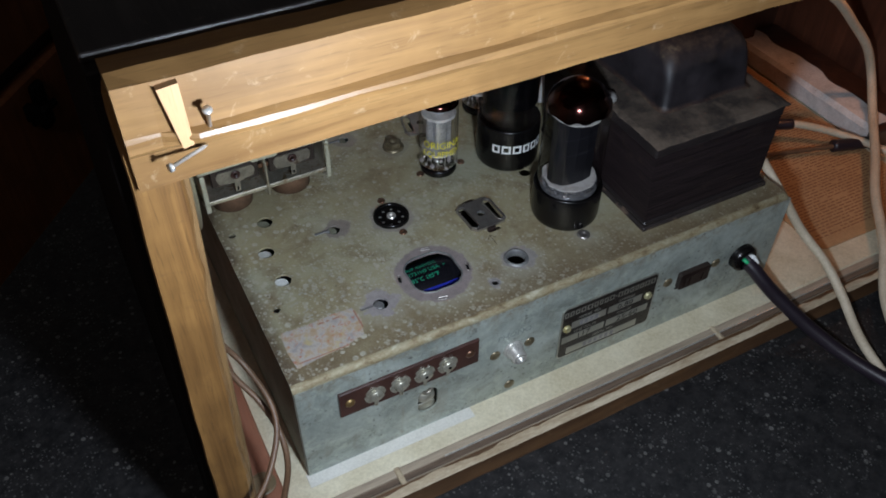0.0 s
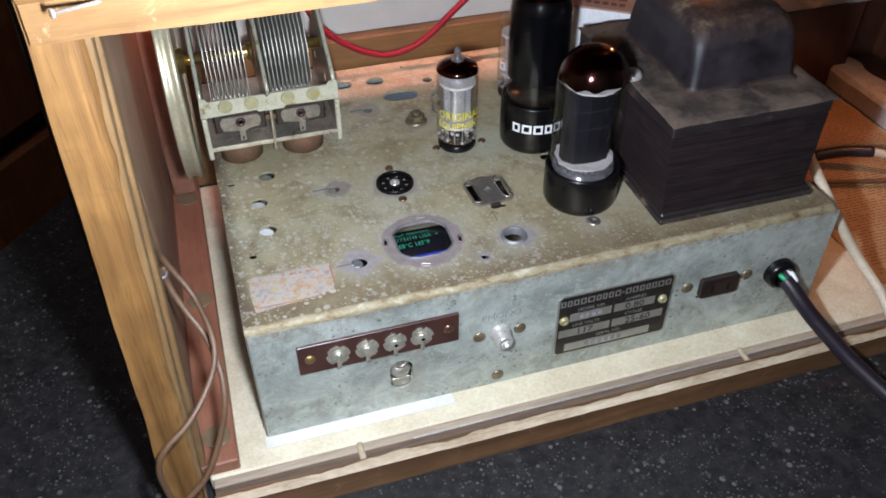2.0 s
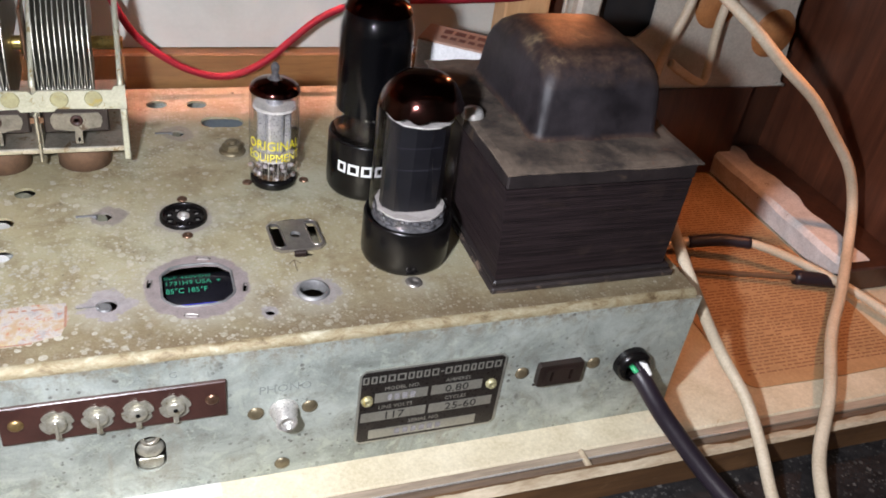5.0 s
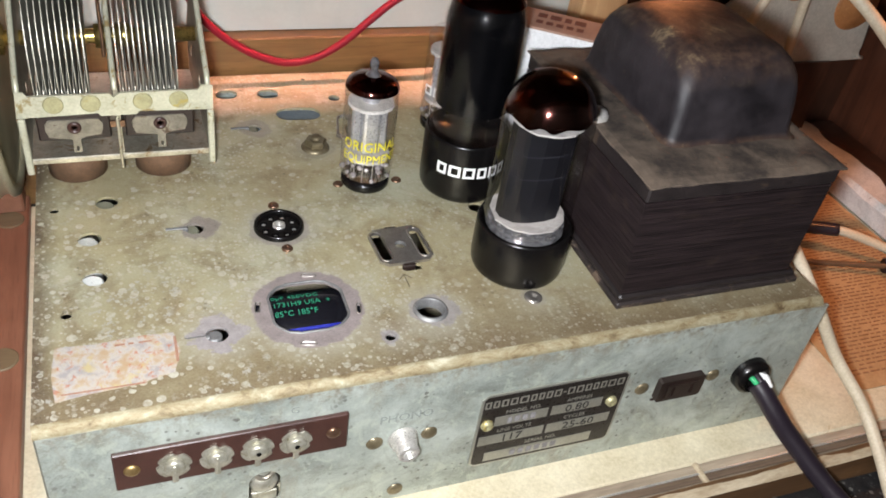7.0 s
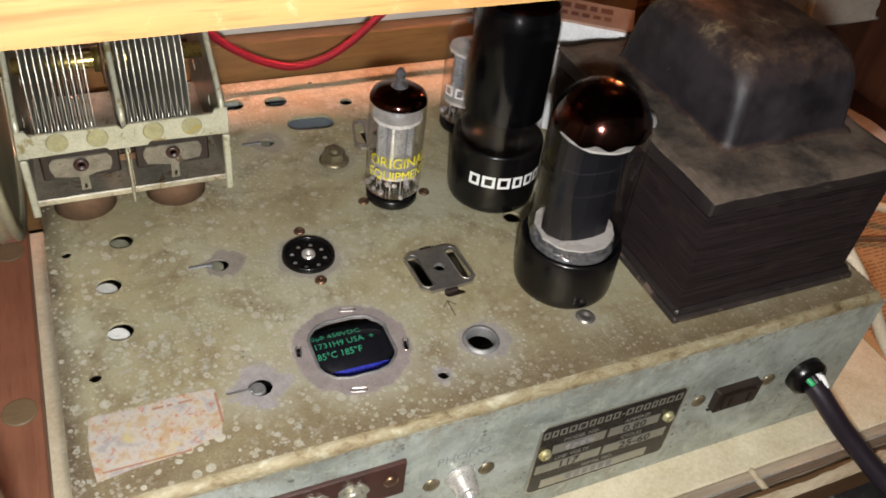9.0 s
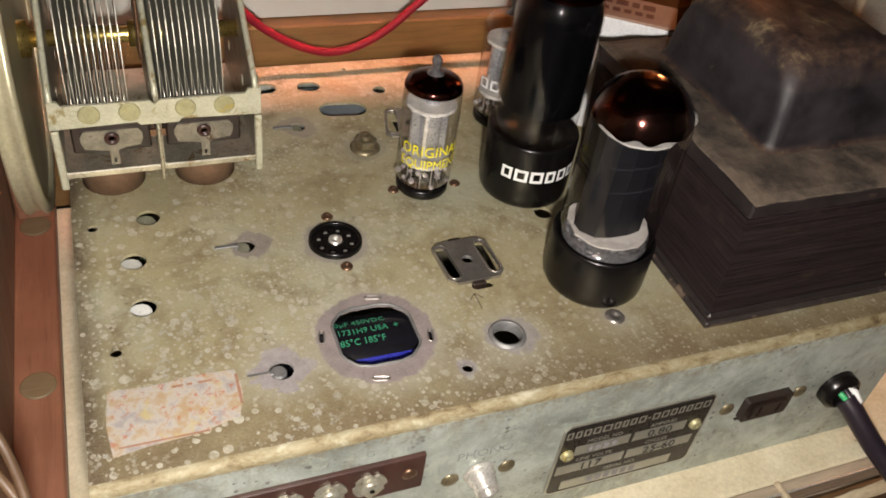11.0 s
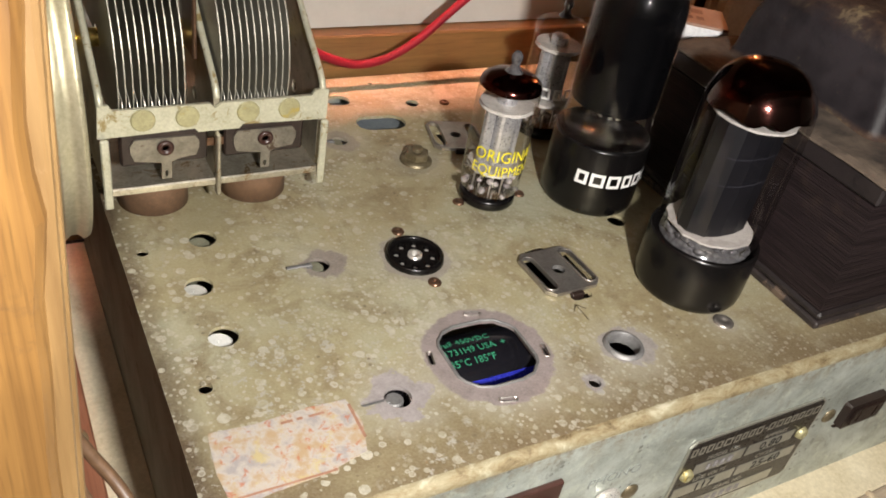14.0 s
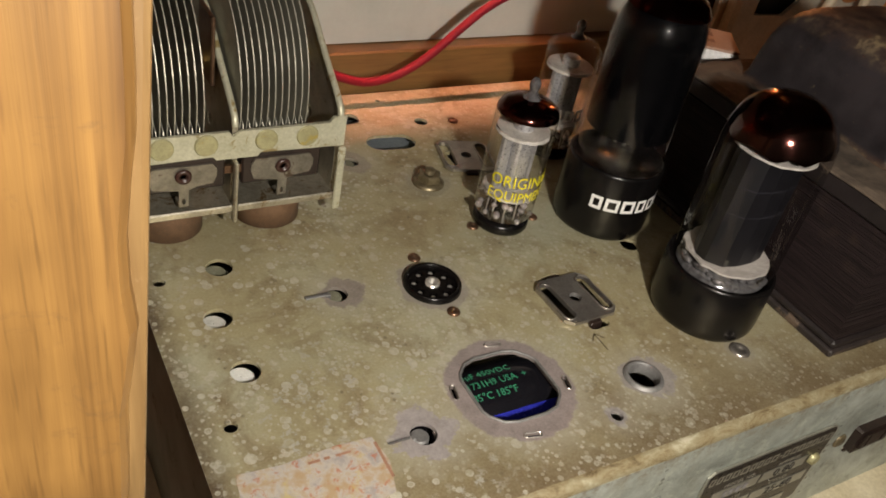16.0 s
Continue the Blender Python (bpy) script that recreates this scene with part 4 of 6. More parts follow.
def nail(place, target, label):
    t = thing("nail", label, "nail", "bent nails in the corner", place)
    d = Vector(target) - Vector(place)
    L = d.length
    bm = lathe([(0, -0.0015), (0.00055, 0), (0.00055, L), (0.0013, L), (0.0013, L + 0.0006), (0, L + 0.0006)], 10)
    bmesh.ops.transform(bm, matrix=d.to_track_quat("Z", "Y").to_matrix().to_4x4(), verts=bm.verts[:])
    part("shank", bm, BRIGHT, t, smooth=True)


nail((-0.0990, YF + 0.001, 0.2735), (-0.1090, YF - 0.005, 0.2745), "bright steel nail bent out of the cabinet corner")
nail((-0.0965, YF + 0.001, 0.2765), (-0.0972, YF - 0.005, 0.2880), "bright steel nail bent out of the cabinet corner")
glue = bmesh.new()
for k in range(7):
    a = random.random() * 6.28
    m = Matrix.Translation((-0.1085 + 0.0045 * math.cos(a), -0.0315, 0.0475 + 0.003 * math.sin(a))) @ Matrix.Diagonal((0.0036, 0.0008, 0.0016, 1)) @ Matrix.Rotation(a, 4, "Y")
    bmesh.ops.create_icosphere(glue, subdivisions=2, radius=1, matrix=m)
part("glue_blob", glue, WAX, cab, "dried glue on the corner", smooth=True)

# ---- the chassis ----
CX0, CX1, CY1 = -0.083, 0.1945, 0.200
chassis = thing("radio_chassis", "rust-stained plated steel radio chassis on the floor board", "radio chassis", place=(0, 0, 0))
OCTAGON = [(0.0010 + sx * px, 0.0354 + sy * py) for sx, sy, px, py in ((1, 1, 0.0128, 0.0060), (1, 1, 0.0118, 0.0080), (1, 1, 0.0086, 0.0112), (1, 1, 0.0045, 0.0122), (-1, 1, 0.0045, 0.0122), (-1, 1, 0.0084, 0.0110), (-1, 1, 0.0112, 0.0082), (-1, 1, 0.0122, 0.0060), (-1, -1, 0.0122, 0.0060), (-1, -1, 0.0112, 0.0082), (-1, -1, 0.0084, 0.0110), (-1, -1, 0.0045, 0.0122), (1, -1, 0.0045, 0.0122), (1, -1, 0.0086, 0.0112), (1, -1, 0.0118, 0.0080), (1, -1, 0.0128, 0.0060))]
C = (0.0012, 0.0345)
can_slots = [slot2(C[0] + 0.0168 * math.cos(radians(a)), C[1] + 0.0168 * math.sin(radians(a)), 0.0052, 0.0015, a + 90, 4) for a in (78, 348, 168, 258)]
holes = [circle2(0, 0.080, 0.0093), rect2(0.0318, 0.0508, 0.0515, 0.0690), slot2(0.0405, 0.0722, 0.0080, 0.0032, 3, 4), slot2(0.0425, 0.0484, 0.0080, 0.0032, 3, 4), circle2(0.0415, 0.0252, 0.0052), OCTAGON, *can_slots,
         circle2(-0.030, 0.0842, 0.0033), circle2(-0.0295, 0.0282, 0.0036), slot2(-0.0363, 0.0287, 0.0066, 0.0016, 0, 4), circle2(0.003, 0.1512, 0.0030),
         circle2(-0.059, 0.1052, 0.0040), circle2(-0.0655, 0.0840, 0.0040), circle2(-0.0645, 0.0626, 0.0040),
         circle2(-0.0768, 0.103, 0.0018, 12), circle2(-0.0735, 0.046, 0.0018, 12), circle2(0.0243, 0.0157, 0.0018, 12), circle2(0.0332, 0.193, 0.0010, 10),
         slot2(0.0245, 0.1613, 0.0200, 0.0105, -4), slot2(-0.0045, 0.182, 0.0098, 0.0078, 0), slot2(0.0143, 0.181, 0.0098, 0.0078, 0), circle2(0.0800, 0.0800, 0.0034, 16), circle2(0.044, 0.174, 0.0028, 14), rect2(0.042, 0.054, 0.139, 0.150)]
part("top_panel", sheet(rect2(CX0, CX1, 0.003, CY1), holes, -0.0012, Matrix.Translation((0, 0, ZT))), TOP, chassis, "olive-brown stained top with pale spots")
front_holes = [slot2(-0.0195, 0.0735, 0.0185, 0.0105, 90), slot2(0.1375, 0.0865, 0.020, 0.010, 0, 3)]
part("front_panel", sheet(rect2(CX0 + 0.0006, CX1 + 0.003, ZF + 0.0003, ZT - 0.003), front_holes, -0.0012, on_front(0, 0)), FRONT, chassis, "blue-grey mottled front apron")
# rounded bend between top and apron
bm = bmesh.new()
n, seg = 90, 5
rows = []
for i in range(n + 1):
    x = CX0 + (CX1 - CX0) * i / n
    o = 0.00025 * noise.noise((x * 60, 0.3, 0.7))
    rows.append([bm.verts.new((x, 0.003 - (0.003 + o) * math.sin(radians(90 * k / seg)), ZT - 0.003 + (0.003 + o) * math.cos(radians(90 * k / seg)))) for k in range(seg + 1)])
for a, b in zip(rows, rows[1:]):
    for k in range(seg):
        bm.faces.new((a[k], a[k + 1], b[k + 1], b[k]))
part("bend", bm, BEND, chassis, "rusty worn bend", smooth=True)
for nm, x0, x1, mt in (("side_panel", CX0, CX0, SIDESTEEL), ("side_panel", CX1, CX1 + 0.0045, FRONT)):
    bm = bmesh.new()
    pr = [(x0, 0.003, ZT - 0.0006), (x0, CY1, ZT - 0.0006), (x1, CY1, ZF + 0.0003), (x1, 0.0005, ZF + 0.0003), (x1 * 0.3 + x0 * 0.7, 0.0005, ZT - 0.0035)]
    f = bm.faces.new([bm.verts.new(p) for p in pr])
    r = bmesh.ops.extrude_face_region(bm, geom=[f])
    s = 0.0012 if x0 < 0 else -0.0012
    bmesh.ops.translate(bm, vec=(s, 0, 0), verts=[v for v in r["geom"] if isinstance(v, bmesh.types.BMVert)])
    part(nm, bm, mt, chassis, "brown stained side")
part("back_panel", boxed(CX0, CX1, CY1 - 0.0012, CY1 - 0.0001, ZF + 0.0003, ZT - 0.0013), FRONT, chassis)

part("opening_lip", sweep([(px, py, ZT + 0.0001) for px, py in [*OCTAGON, OCTAGON[0]]], 0.0005, 6, 1, ends=False), GREYCLIP, chassis, "bare bright edge of the capacitor opening", smooth=True)
for ring in can_slots:
    part("slot_lip", sweep([(px, py, ZT + 0.0001) for px, py in [*ring, ring[0]]], 0.00025, 5, 1, ends=False), GUNMETAL, chassis)
part("under_plate", boxed(-0.014, 0.040, 0.1535, 0.1885, 0.1135, 0.1145), BLUEGREY, chassis, "blue-grey plate under the rear openings")

# remains of a paper label
lab = sheet([(-0.0770, 0.0305), (-0.0765, 0.0320), (-0.066, 0.0312), (-0.052, 0.0322), (-0.0425, 0.0318), (-0.0412, 0.0235), (-0.0436, 0.0150), (-0.055, 0.0121), (-0.068, 0.0112), (-0.0768, 0.0098), (-0.0778, 0.020)], [], 0.00012, Matrix.Translation((0, 0, ZT + 0.00002)))
part("label_scrap", lab, LABEL, chassis, "flaking paper label with red print remains")
bm = bmesh.new()
for a in ((-0.0752, -0.0520, 0.0120, 0.0126), (-0.0428, -0.0420, 0.0190, 0.0300), (-0.0600, -0.0570, 0.0290, 0.0298), (-0.0560, -0.0545, 0.0290, 0.0298), (-0.0530, -0.0490, 0.0290, 0.0297)):
    box(bm, a[0], a[1], a[2], a[3], ZT + 0.0001, ZT + 0.0002)
part("label_rule", bm, PRINTDULL, chassis, "faded red rule")


bm = boxed(0.0379, 0.0383, 0.0380, 0.0450, ZT + 0.00003, ZT + 0.00009)
for sx in (-1, 1):
    arm = boxed(-0.0002, 0.0002, -0.0034, 0.0, ZT + 0.00003, ZT + 0.00009)
    bmesh.ops.transform(arm, matrix=Matrix.Translation((0.0381, 0.0452, 0)) @ Matrix.Rotation(radians(42 * sx), 4, "Z"), verts=arm.verts[:])
    merge(bm, arm)
part("arrow_mark", bm, OLIVEMETAL, chassis, "faint arrow scratched into the top")


# inside the chassis: plain tray floor is the cream board; capacitor below the opening
def capacitor():
    t = thing("electrolytic_capacitor", "black and blue capacitor under the chassis opening", "capacitor", place=(0, 0, 0))
    r, zc = 0.0150, 0.1030
    part("sleeve", lathe([(0, -0.026), (r * 0.9, -0.026), (r, -0.024), (r, 0.022), (r * 0.93, 0.0235), (r * 0.93, 0.025), (r, 0.0262), (r, 0.028), (0, 0.028)], 48, "x", (0.0005, 0.0398, zc)), CAPBLACK, t, "glossy black sleeve", smooth=True)
    bm = bmesh.new()
    cur = None
    for k in range(13):
        a = radians(-37 - 64 * k / 12)
        p = [bm.verts.new((x, 0.0398 + (r + 0.00015) * math.sin(a), zc + (r + 0.00015) * math.cos(a))) for x in (-0.022, 0.021)]
        if cur:
            bm.faces.new((cur[0], cur[1], p[1], p[0]))
        cur = p
    part("band", bm, CAPBLUE, t, "blue band along the sleeve", smooth=True)
    for k, (txt, ang) in enumerate((("20\u00b5F 450VDC", 14), ("1731H9 USA  +", -1), ("85\u00b0C 185\u00b0F", -16))):
        a = radians(ang)
        yy, zz = 0.0398 + (r + 0.0001) * math.sin(a), zc + (r + 0.0001) * math.cos(a)
        words(txt, 0.0031, Matrix.Translation((0.0005 - (0.0005 if k == 1 else 0.003), yy, zz)) @ Matrix.Rotation(-a, 4, "X"), PRINTGREEN, t)
    # lugs down to the floor board
    for x in (-0.02, 0.022):
        part("lead", sweep([(x, 0.037, zc - 0.0127), (x + 0.001, 0.037, 0.075), (x, 0.036, ZF + 0.0002)], 0.0007, 6), BRIGHT, t)


capacitor()

# ---- fittings in the chassis top ----


def rivet(x, y, r=0.0021, mat=COPPER, name="rivet", z=ZT):
    part(name, lathe([(r, 0), (r, 0.0003), (r * 0.8, 0.0008), (r * 0.35, 0.0009), (r * 0.3, 0.0004), (0, 0.0004)], 16, at=(x, y, z)), mat, chassis, smooth=True)


for x, y in ((0.0285, 0.104), (0.0530, 0.1035), (0.0005, 0.0935), (0.0005, 0.0668), (0.058, 0.172)):
    rivet(x, y)
rivet(0.0803, 0.0242, 0.0034, GUNMETAL)


def socket():
    s = thing("tube_socket", "empty black bakelite tube socket with round pin holes", "tube socket", place=(0, 0, 0))
    outer = circle2(0, 0.080, 0.0091, 36)
    pins = [circle2(0.0057 * math.cos(radians(22 + 45 * k)), 0.080 + 0.0057 * math.sin(radians(22 + 45 * k)), 0.0014, 12) for k in range(8)]
    part("wafer", sheet(outer, [*pins, circle2(0, 0.080, 0.0022, 16)], -0.0030, Matrix.Translation((0, 0, ZT + 0.0006))), BAKELITE, s)
    part("rim", lathe([(0.0076, 0.0006), (0.0077, 0.0016), (0.0083, 0.0021), (0.0091, 0.0016), (0.0093, 0)], 36, at=(0, 0.080, ZT)), BAKELITE, s, smooth=True)
    part("hub", lathe([(0, -0.0010), (0.0012, -0.0010), (0.0014, 0.0014), (0.0023, 0.0014), (0.0024, -0.003)], 18, at=(0, 0.080, ZT)), BRIGHT, s, "nickel centre hub", smooth=True)
    for k in range(8):
        a = radians(22 + 45 * k)
        part("contact", lathe([(0, 0.0001), (0.0007, -0.0001), (0.0009, -0.003), (0, -0.003)], 8, at=(0.0057 * math.cos(a), 0.080 + 0.0057 * math.sin(a), ZT)), BRIGHT, s)


socket()


def bracket(cx, cy, turn, name, label):
    s = thing(name, label, "bracket", place=(cx, cy, ZT))
    c, k = 0.0103, 0.0025
    out = [(c, c - k), (c - k, c), (-c + k, c), (-c, c - k), (-c, -c + k), (-c + k, -c), (c - k, -c), (c, -c + k)]
    hol = [slot2(-0.0074, 0.0, 0.0168, 0.0042, 91, 6), slot2(0.0074, 0.0, 0.0168, 0.0042, 91, 6), circle2(0, 0, 0.0021, 16)]
    m = Matrix.Rotation(radians(turn), 4, "Z") @ Matrix.Translation((0, 0, 0.0004))
    part("plate", sheet(out, hol, 0.0012, m), GUNMETAL, s)
    for q, yy in ((1, 0.0110), (-1, -0.0110)):
        bm = boxed(-0.0026, 0.0022, yy - 0.0010, yy + 0.0010, -0.0030, 0.0006, bevel=0.0004)
        bmesh.ops.transform(bm, matrix=m, verts=bm.verts[:])
        part("tab", bm, DARKBLOCK, s, "dark folded tab")
    for sx in (-1, 1):
        rim = [(sx * 0.0074 + px, py) for px, py in slot2(0, 0, 0.0172, 0.0046, 91, 5)]
        bm = sweep([Vector((px, py, 0.0013)) for px, py in [*rim, rim[0]]], 0.00035, 5, 1, ends=False)
        bmesh.ops.transform(bm, matrix=m, verts=bm.verts[:])
        part("slot_lip", bm, GUNMETAL, s, smooth=True)
    part("eyelet", lathe([(0.0021, 0), (0.0021, 0.0014), (0.0026, 0.0016), (0.0028, 0.0012)], 18), GREYCLIP, s, smooth=True)


bracket(0.0413, 0.0602, 2, "terminal_bracket", "grey steel bracket plate with two oblong slots")
bracket(0.0485, 0.1445, -14, "terminal_bracket", "small steel bracket tab behind the glass tube")

g = thing("grommet_ring", "dull silver grommet ring round an open hole", "grommet", place=(0.0415, 0.0252, ZT))
part("ring", lathe([(0.0047, -0.0030), (0.0046, 0.0008), (0.0051, 0.0013), (0.0057, 0.0010), (0.0062, 0.0002)], 32), GREYCLIP, g, smooth=True)


def clip(x, y, blade, high, core):
    s = thing("wire_clip", "small metal clip with a flat blade in a chassis hole", "clip", "wire clips", (x, y, ZT))
    bm = boxed(-0.0100, -0.0034, -0.0007, 0.0007, high - 0.0005, high, bevel=0.0002)
    box(bm, -0.0040, -0.0022, -0.0009, 0.0009, -0.0060, high, bevel=0.0003)
    part("blade", bm, blade, s)
    part("core", lathe([(0, -0.0005), (0.0021, -0.0005), (0.0025, -0.0010), (0.0025, -0.0090), (0, -0.0090)], 18, at=(-0.0009, 0.0002, 0)), core, s, smooth=False)


clip(-0.0300, 0.0842, GREYCLIP, 0.0010, COREGREEN)
clip(-0.0295, 0.0282, GREYCLIP, -0.0002, GREYCLIP)
clip(0.003, 0.1512, GREYCLIP, 0.0008, COREGREEN)

for x, y, m in ((-0.059, 0.1052, COREGREEN), (-0.0655, 0.0840, COREGREY), (-0.0645, 0.0626, COREWHITE)):
    q = thing("trimmer_core", "pale adjusting core below a chassis hole", "trimmer", "adjusting cores", (x - 0.0012, y + 0.0004, ZF))
    part("body", lathe([(0, 0.0002), (0.0037, 0.0002), (0.0037, 0.0655), (0.0033, 0.0659), (0.0004, 0.0659), (0, 0.0655)], 20), m, q)
s = thing("brass_nut", "tarnished olive hex nut with threaded stud and washer", "nut", place=(0.0257, 0.1325, ZT))
part("washer", lathe([(0.0060, 0), (0.0060, 0.0006), (0.0045, 0.0014), (0, 0.0014)], 28), OLIVEMETAL, s, smooth=True)
part("nut", lathe([(0.0044, 0.0014), (0.0046, 0.0018), (0.0046, 0.0038), (0.0040, 0.0043), (0.0022, 0.0043)], 6), OLIVEMETAL, s)
part("stud", lathe([(0.0018, 0.004), *[(0.0021 if k % 2 else 0.0017, 0.0042 + 0.0004 * k) for k in range(5)], (0, 0.0062)], 16), OLIVEMETAL, s)


# ---- tubes ----
def finish(ob):
    ob.visible_shadow = False
    return ob


def miniature(x, y, label, script, turn, dome):
    t = thing("miniature_tube", label, "vacuum tube", "miniature glass tubes", (x, y, ZT))
    part("base_ring", lathe([(0, 0.0003), (0.0093, 0.0003), (0.0098, 0.0012), (0.0098, 0.0034), (0.0088, 0.0042), (0, 0.0042)], 36), BAKELITE, t, "black socket ring", smooth=True)
    finish(part("bulb", lathe([(0.0, 0.0046), (0.0088, 0.0046), (0.0101, 0.0062), (0.0104, 0.010), (0.0104, 0.0345), (0.0103, 0.0438)], 48), THINGLASS, t, "clear glass bulb", smooth=True))
    part("getter_dome", lathe([(0.01035, 0.0434), (0.0102, 0.0442), (0.0096, 0.0456), (0.0075, 0.0471), (0.0045, 0.0480), (0.0030, 0.0484)], 48), dome, t, "dark mirrored getter dome" if script else "clear glass dome", smooth=True).visible_shadow = script
    finish(part("pip", lathe([(0.0030, 0.0484), (0.0019, 0.0494), (0.0013, 0.0508), (0.0018, 0.0524), (0.0018, 0.0537), (0.0010, 0.0551), (0, 0.0555)], 24), PIPGLASS, t, "drawn glass pip", smooth=True))
    part("anode", boxed(-0.0036, 0.0036, -0.0042, 0.0042, 0.0150, 0.0362, bevel=0.0014, seg=2), ANODE_LIGHT, t, "light grey metal anode")
    for sx in (-1, 1):
        part("anode_wing", boxed(min(sx * 0.0036, sx * 0.0070), max(sx * 0.0036, sx * 0.0070), -0.0014, 0.0014, 0.0155, 0.0358, bevel=0.0006), ANODE_LIGHT, t, "light grey side wing")
    for z in (0.0135, 0.0362):
        part("mica_spacer", lathe([(0, 0), (0.0092, 0), (0.0086, 0.0007), (0.0090, 0.0013), (0, 0.0013)], 14, at=(0, 0, z)), MICA, t, "white mica spacer")
    part("shield_can", lathe([(0.0034, 0.0374), (0.0034, 0.0404), (0.0030, 0.0408), (0, 0.0408)], 20), ANODE_LIGHT, t, smooth=True)
    for k in range(9):
        a = radians(40 * k)
        part("pin_lead", lathe([(0, 0.0042), (0.0002, 0.0042), (0.0002, 0.0142), (0, 0.0142)], 6, at=(0.0058 * math.cos(a), 0.0058 * math.sin(a), 0)), BRIGHT, t)
    part("glass_button", lathe([(0, 0.0044), (0.0084, 0.0044), (0.0088, 0.0058), (0.0070, 0.0072), (0.0052, 0.0064), (0.003, 0.0080), (0, 0.0078)], 24), GLASS, t, smooth=True).visible_shadow = False
    for k in range(22):
        a, q = radians(33 * k + 5 + 16 * (k > 10)), 0.0066 + 0.0014 * (k % 3)
        bm = bmesh.new()
        bmesh.ops.create_icosphere(bm, subdivisions=2, radius=0.0010 + 0.0003 * (k % 2), matrix=Matrix.Translation((q * math.cos(a), q * math.sin(a), 0.0062 + 0.0017 * (k % 4))))
        part("glint_bead", bm, BEADGLINT, t, "glass bead round a pin, glints in its colour", smooth=True)
    R = 0.01052
    base = Matrix.Rotation(radians(turn), 4, "Z")
    if script:
        words("ORIGINAL", 0.0061, base @ on_front(0.0, 0.0222, -R), PRINTYELLOW, t, wrap=R, squeeze=0.88)
        words("EQUIPMENT", 0.0055, base @ on_front(0.0, 0.0166, -R), PRINTYELLOW, t, wrap=R, squeeze=0.84)
    else:
        outlines([0.0042, 0.0040, 0.0036, 0.0036], 0.0046, 0.0011, 0.0009, base @ on_front(0, 0.0205, -R), PRINTWHITE, t, wrap=R)


miniature(0.0398, 0.1046, "miniature glass tube with yellow print and dark dome", True, -8, GETTER)
miniature(0.0872, 0.1445, "clear miniature glass tube with white print behind the black tube", False, -30, GLASS)


